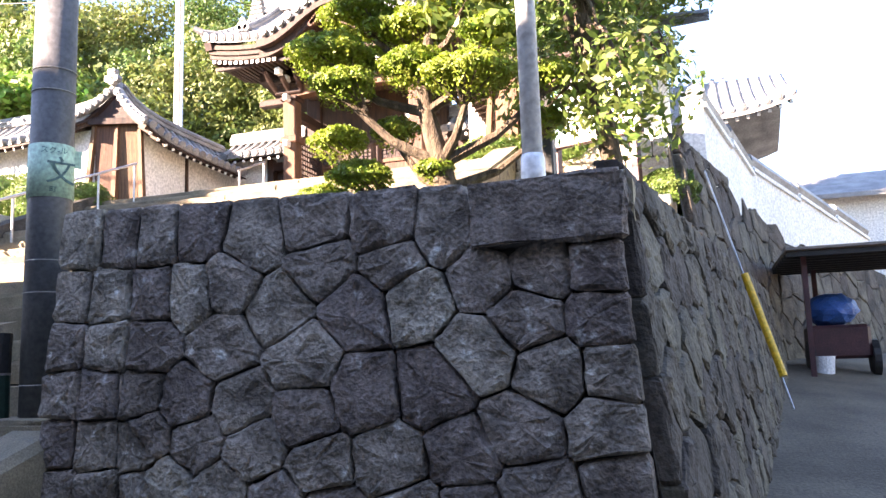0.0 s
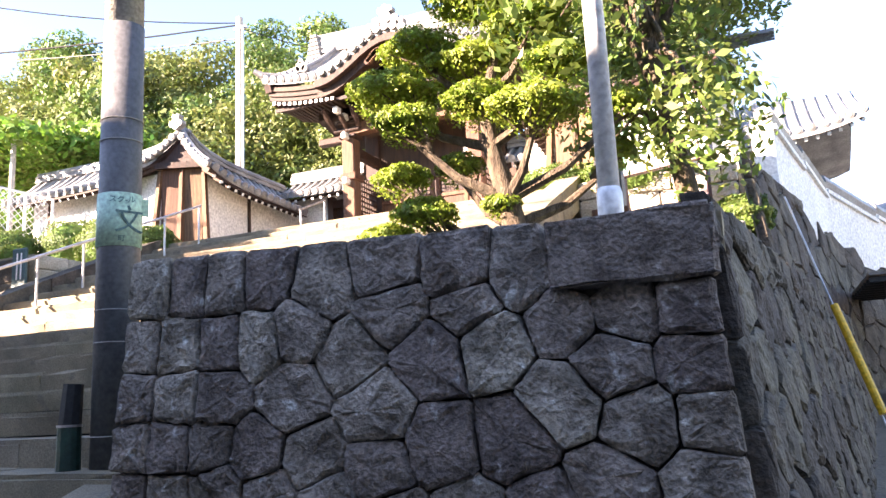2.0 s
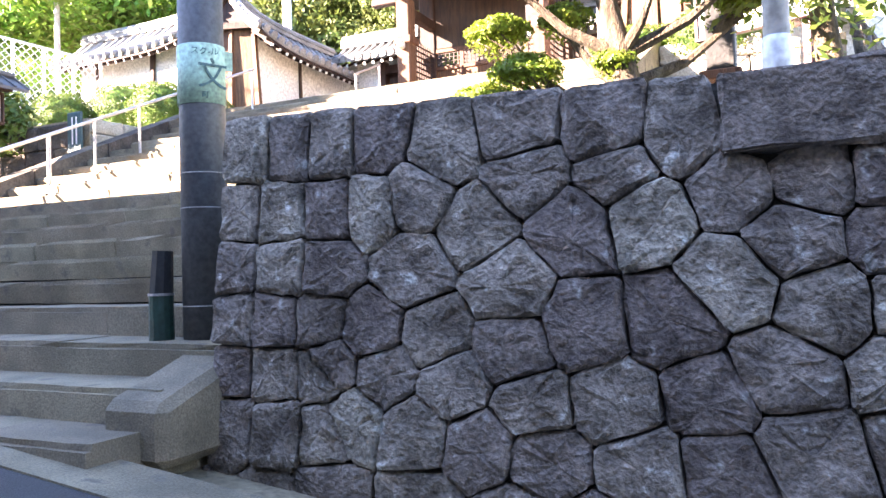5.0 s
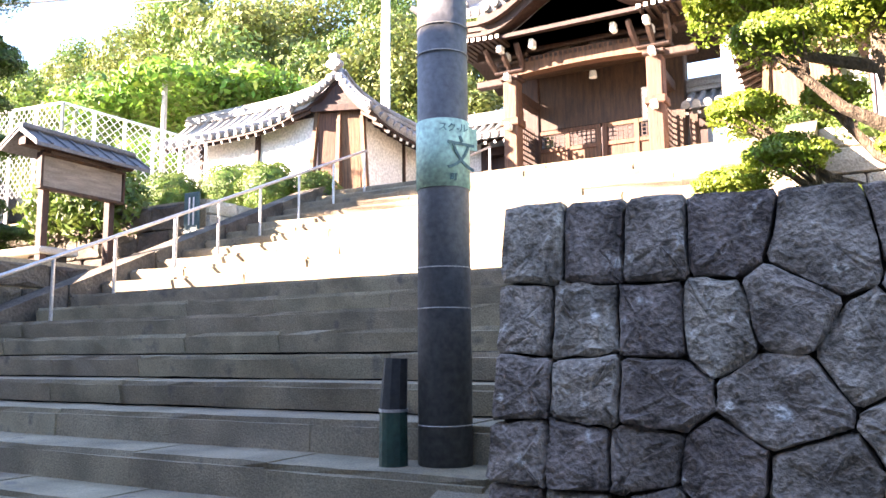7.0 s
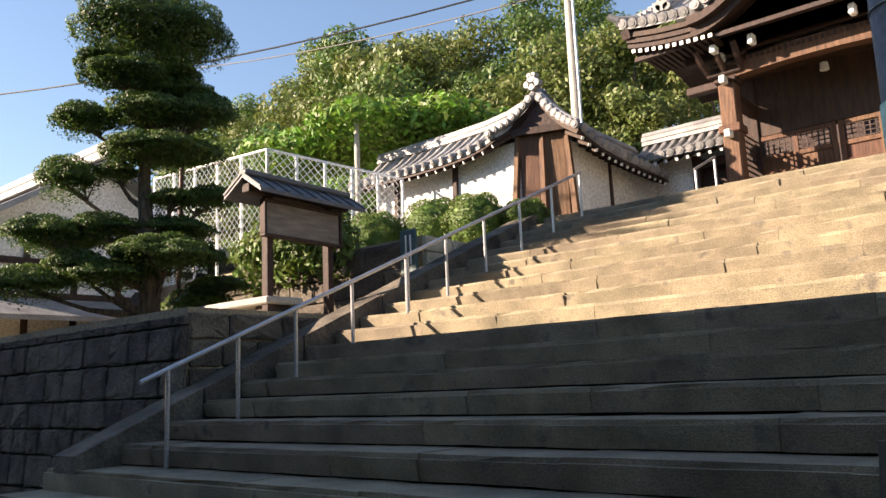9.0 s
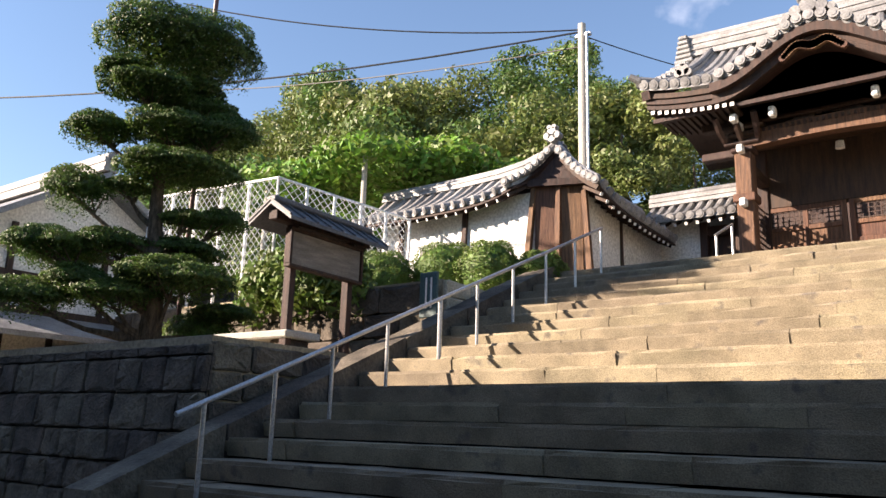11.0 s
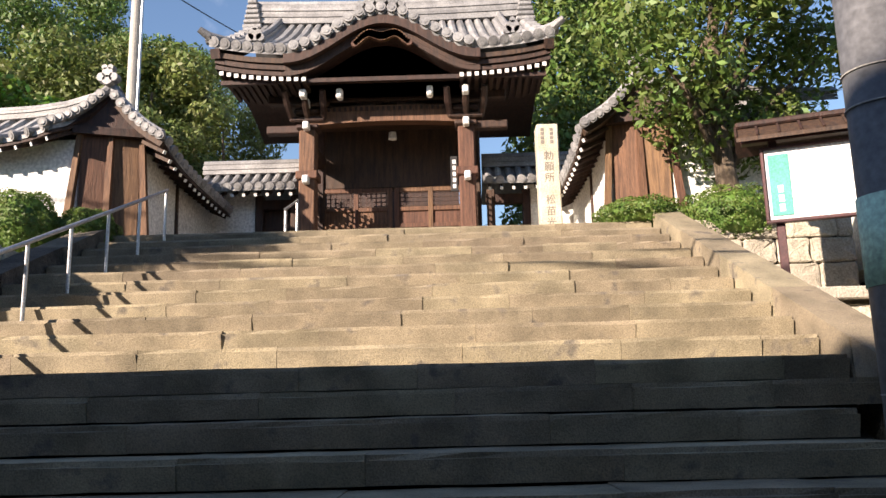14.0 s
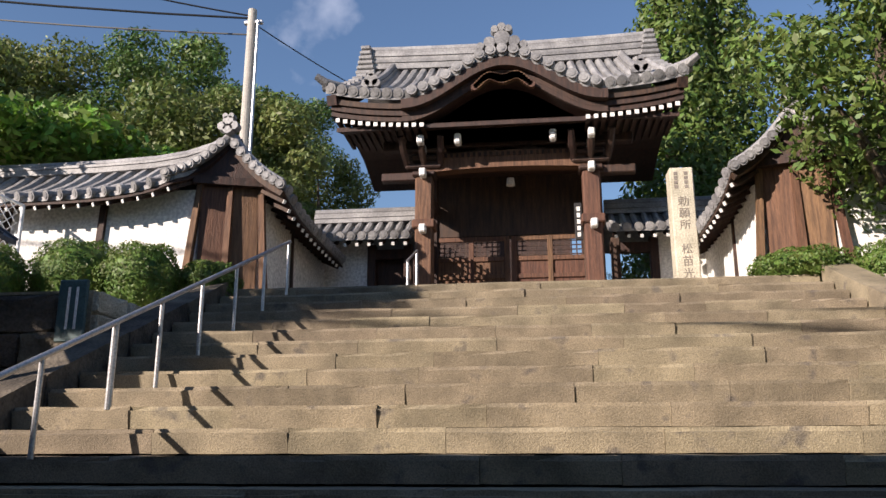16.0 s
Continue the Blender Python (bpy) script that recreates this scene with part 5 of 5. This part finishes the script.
for y in (7.6, 8.6, 9.6, 10.6):
    part("timber_post", nbox(-21.19, -21.13, y, y + .12, 2.9, 6.0), TIMBER, house)
for z in (4.2, 4.9, 5.5):
    part("timber_rail", nbox(-21.18, -21.12, 7.5, 13, z, z + .14), TIMBER, house)
for s in (-1, 1):
    bm = slab(bmesh.new(), lambda u, v: (-28 + 7.4 * u, 10.2 + s * 3.3 * (1 - v), 5.35 + 2.05 * v), 8, 3, .14)
    bmesh.ops.recalc_face_normals(bm, faces=bm.faces)
    r_ = part("roof", bm, TILE, house)
ridge(house, [(-28, 10.2, 7.4), (-20.6, 10.2, 7.4)], .35, .3, 3)
bm = slab(bmesh.new(), lambda u, v: (-21.1 + 1.6 * (1 - v), 6.8 + 6 * u, 3.7 + .5 * v), 4, 2, .1)
bmesh.ops.recalc_face_normals(bm, faces=bm.faces)
part("lean_to_roof", bm, TILE, house)

# ---------------------------------------------------------------- beyond the alley: white wall, turret, carport
ww = thing("white_wall", (1, 17, 4), "long white plastered wall stepping down with tiled coping", "plaster wall", kind="structure")
ends = (13.0, 15.0, 17.0, 19.3, 21.6, 24.0)
for ya, yb in zip(ends, ends[1:]):
    ta, tb = far_top(ya) + 1.05, far_top(yb) + 0.95
    bm = bmesh.new()
    q = [bm.verts.new(p) for p in ((far_x(ya), ya, far_top(ya) - .3), (far_x(yb), yb, far_top(yb) - .3), (far_x(yb), yb, tb), (far_x(ya), ya, ta))]
    q2 = [bm.verts.new((v.co.x - .3, v.co.y, v.co.z)) for v in q]
    bm.faces.new(q), bm.faces.new(q2[::-1])
    for i in range(4):
        bm.faces.new((q[i], q2[i], q2[(i + 1) % 4], q[(i + 1) % 4]))
    bmesh.ops.recalc_face_normals(bm, faces=bm.faces)
    part("panel", bm, PLASTER, ww)
    part("coping", sweep(bmesh.new(), [(far_x(ya) - .1, ya, ta + .05), (far_x(yb) - .1, yb, tb + .05)], [.14, .14], 8), TILE, ww)
    part("moulding", sweep(bmesh.new(), [(far_x(ya) + .02, ya, ta - .15), (far_x(yb) + .02, yb, tb - .15)], [.05, .05], 4), PLASTER, ww)
tur = thing("turret", (-.2, 21, 5), "white turret roof with upturned dark eaves", "turret")
part("wall", nbox(-2.3, -0.1, 20.8, 24, 4, 7.2), PLASTER, tur)
for s in (-1, 1):
    tf = lambda u, v: (-2.9 + 4.7 * u, 22.2 + s * 2.6 * (1 - v), 7.0 + 1.6 * v * (.7 + .3 * v) + .35 * abs(2 * u - 1) ** 3 * (1 - v))
    bm = slab(bmesh.new(), tf, 14, 5, .16)
    bmesh.ops.recalc_face_normals(bm, faces=bm.faces)
    r_ = part("roof", bm, TILE, tur)
    if s < 0:
        tube_rows(r_, tf, 18, .075)
        rafters(tur, tf, 20, .4, .07, .2)
st = thing("storehouse", (6, 30, 0), "small white storehouse with grey tiled roof", "house")
part("wall", nbox(3.0, 5.1, 27.5, 30.5, 0, 6.4), PLASTER, st)
for s in (-1, 1):
    bm = slab(bmesh.new(), lambda u, v: (2.6 + 2.9 * u, 29 + s * 2.1 * (1 - v), 6.2 + 1.0 * v), 8, 3, .14)
    bmesh.ops.recalc_face_normals(bm, faces=bm.faces)
    part("roof", bm, TILE, st)
cp = thing("carport", (2, 16, 0), "dark steel lean-to carport roof on thin posts", "carport")
for x, y in ((1.02, 14.5), (1.45, 17), (3.3, 14.5), (3.5, 17)):
    part("post", nbox(x - .04, x + .04, y - .04, y + .04, 1.0, 3.05), MAROON, cp)
for y in np.linspace(14.2, 17.4, 9):
    part("slat", nbox(.75, 4.2, y - .03, y + .03, 3.0, 3.08), BLACK, cp)
part("roof_sheet", nbox(.75, 4.3, 14.1, 17.5, 3.1, 3.14), BOARD_GREY, cp)
cart = thing("hand_cart", (2.0, 15.5, .1), "old red farm machine under a blue sheet", "machine")
bm = bmesh.new()
bmesh.ops.create_icosphere(bm, subdivisions=3, radius=1, matrix=Matrix.Translation((2.0, 15.6, 1.15)) @ Matrix.Diagonal((.4, .5, .28, 1)))
for v in bm.verts:
    v.co += Vector(RNG.normal(0, .015, 3))
part("blue_sheet", bm, BLUE, cart, "crumpled blue plastic sheet")
part("body", nbox(1.6, 2.5, 15.2, 16.2, .35, .9, .05), MAROON, cart)
for x in (1.55, 2.5):
    part("wheel", nrod((x, 15.4, .35), (x + .1, 15.4, .35), .3, seg=18), BLACK, cart)
part("bucket", sweep(bmesh.new(), [(1.75, 15.0, .1), (1.75, 15.0, .4)], [.13, .16], 14), PAPER, cart)
cart.matrix_world = Matrix.Translation((-0.5, 0, 1.05)) @ cart.matrix_world
lan = thing("box_lantern", (-1.9, 8.3, 2.4), "dark box lantern on a wooden post", "lantern")
part("post", nbox(-1.96, -1.84, 8.25, 8.37, 2.3, 3.2, .01), TIMBER_WARM, lan)
part("shelf", nbox(-2.07, -1.73, 8.15, 8.47, 3.2, 3.28, .01), TIMBER_WARM, lan)
part("box", nbox(-2.02, -1.78, 8.2, 8.42, 3.28, 4.1, .015), BLACK, lan)

# ---------------------------------------------------------------- across the road, closing the place and shading the stairs
row = thing("row_house", (-12, -9, 0), "plain plastered row of houses across the road", "house", kind="structure")
part("wall", nbox(-60, -15.3, -12, -3.5, -2, 9.7), BOARD_GREY, row)
part("lower_wall", nbox(-15.29, 25, -12, -3.5, -2, 8.7), BOARD_GREY, row)
bm = slab(bmesh.new(), lambda u, v: (-60.5 + 45.2 * u, -3.2 - 9 * v, 9.8), 2, 1, .1)
bmesh.ops.recalc_face_normals(bm, faces=bm.faces)
part("roof", bm, TILE, row)
bm = slab(bmesh.new(), lambda u, v: (-15.28 + 41 * u, -3.2 - 9 * v, 8.8), 2, 1, .1)
bmesh.ops.recalc_face_normals(bm, faces=bm.faces)
part("lower_roof", bm, TILE, row)
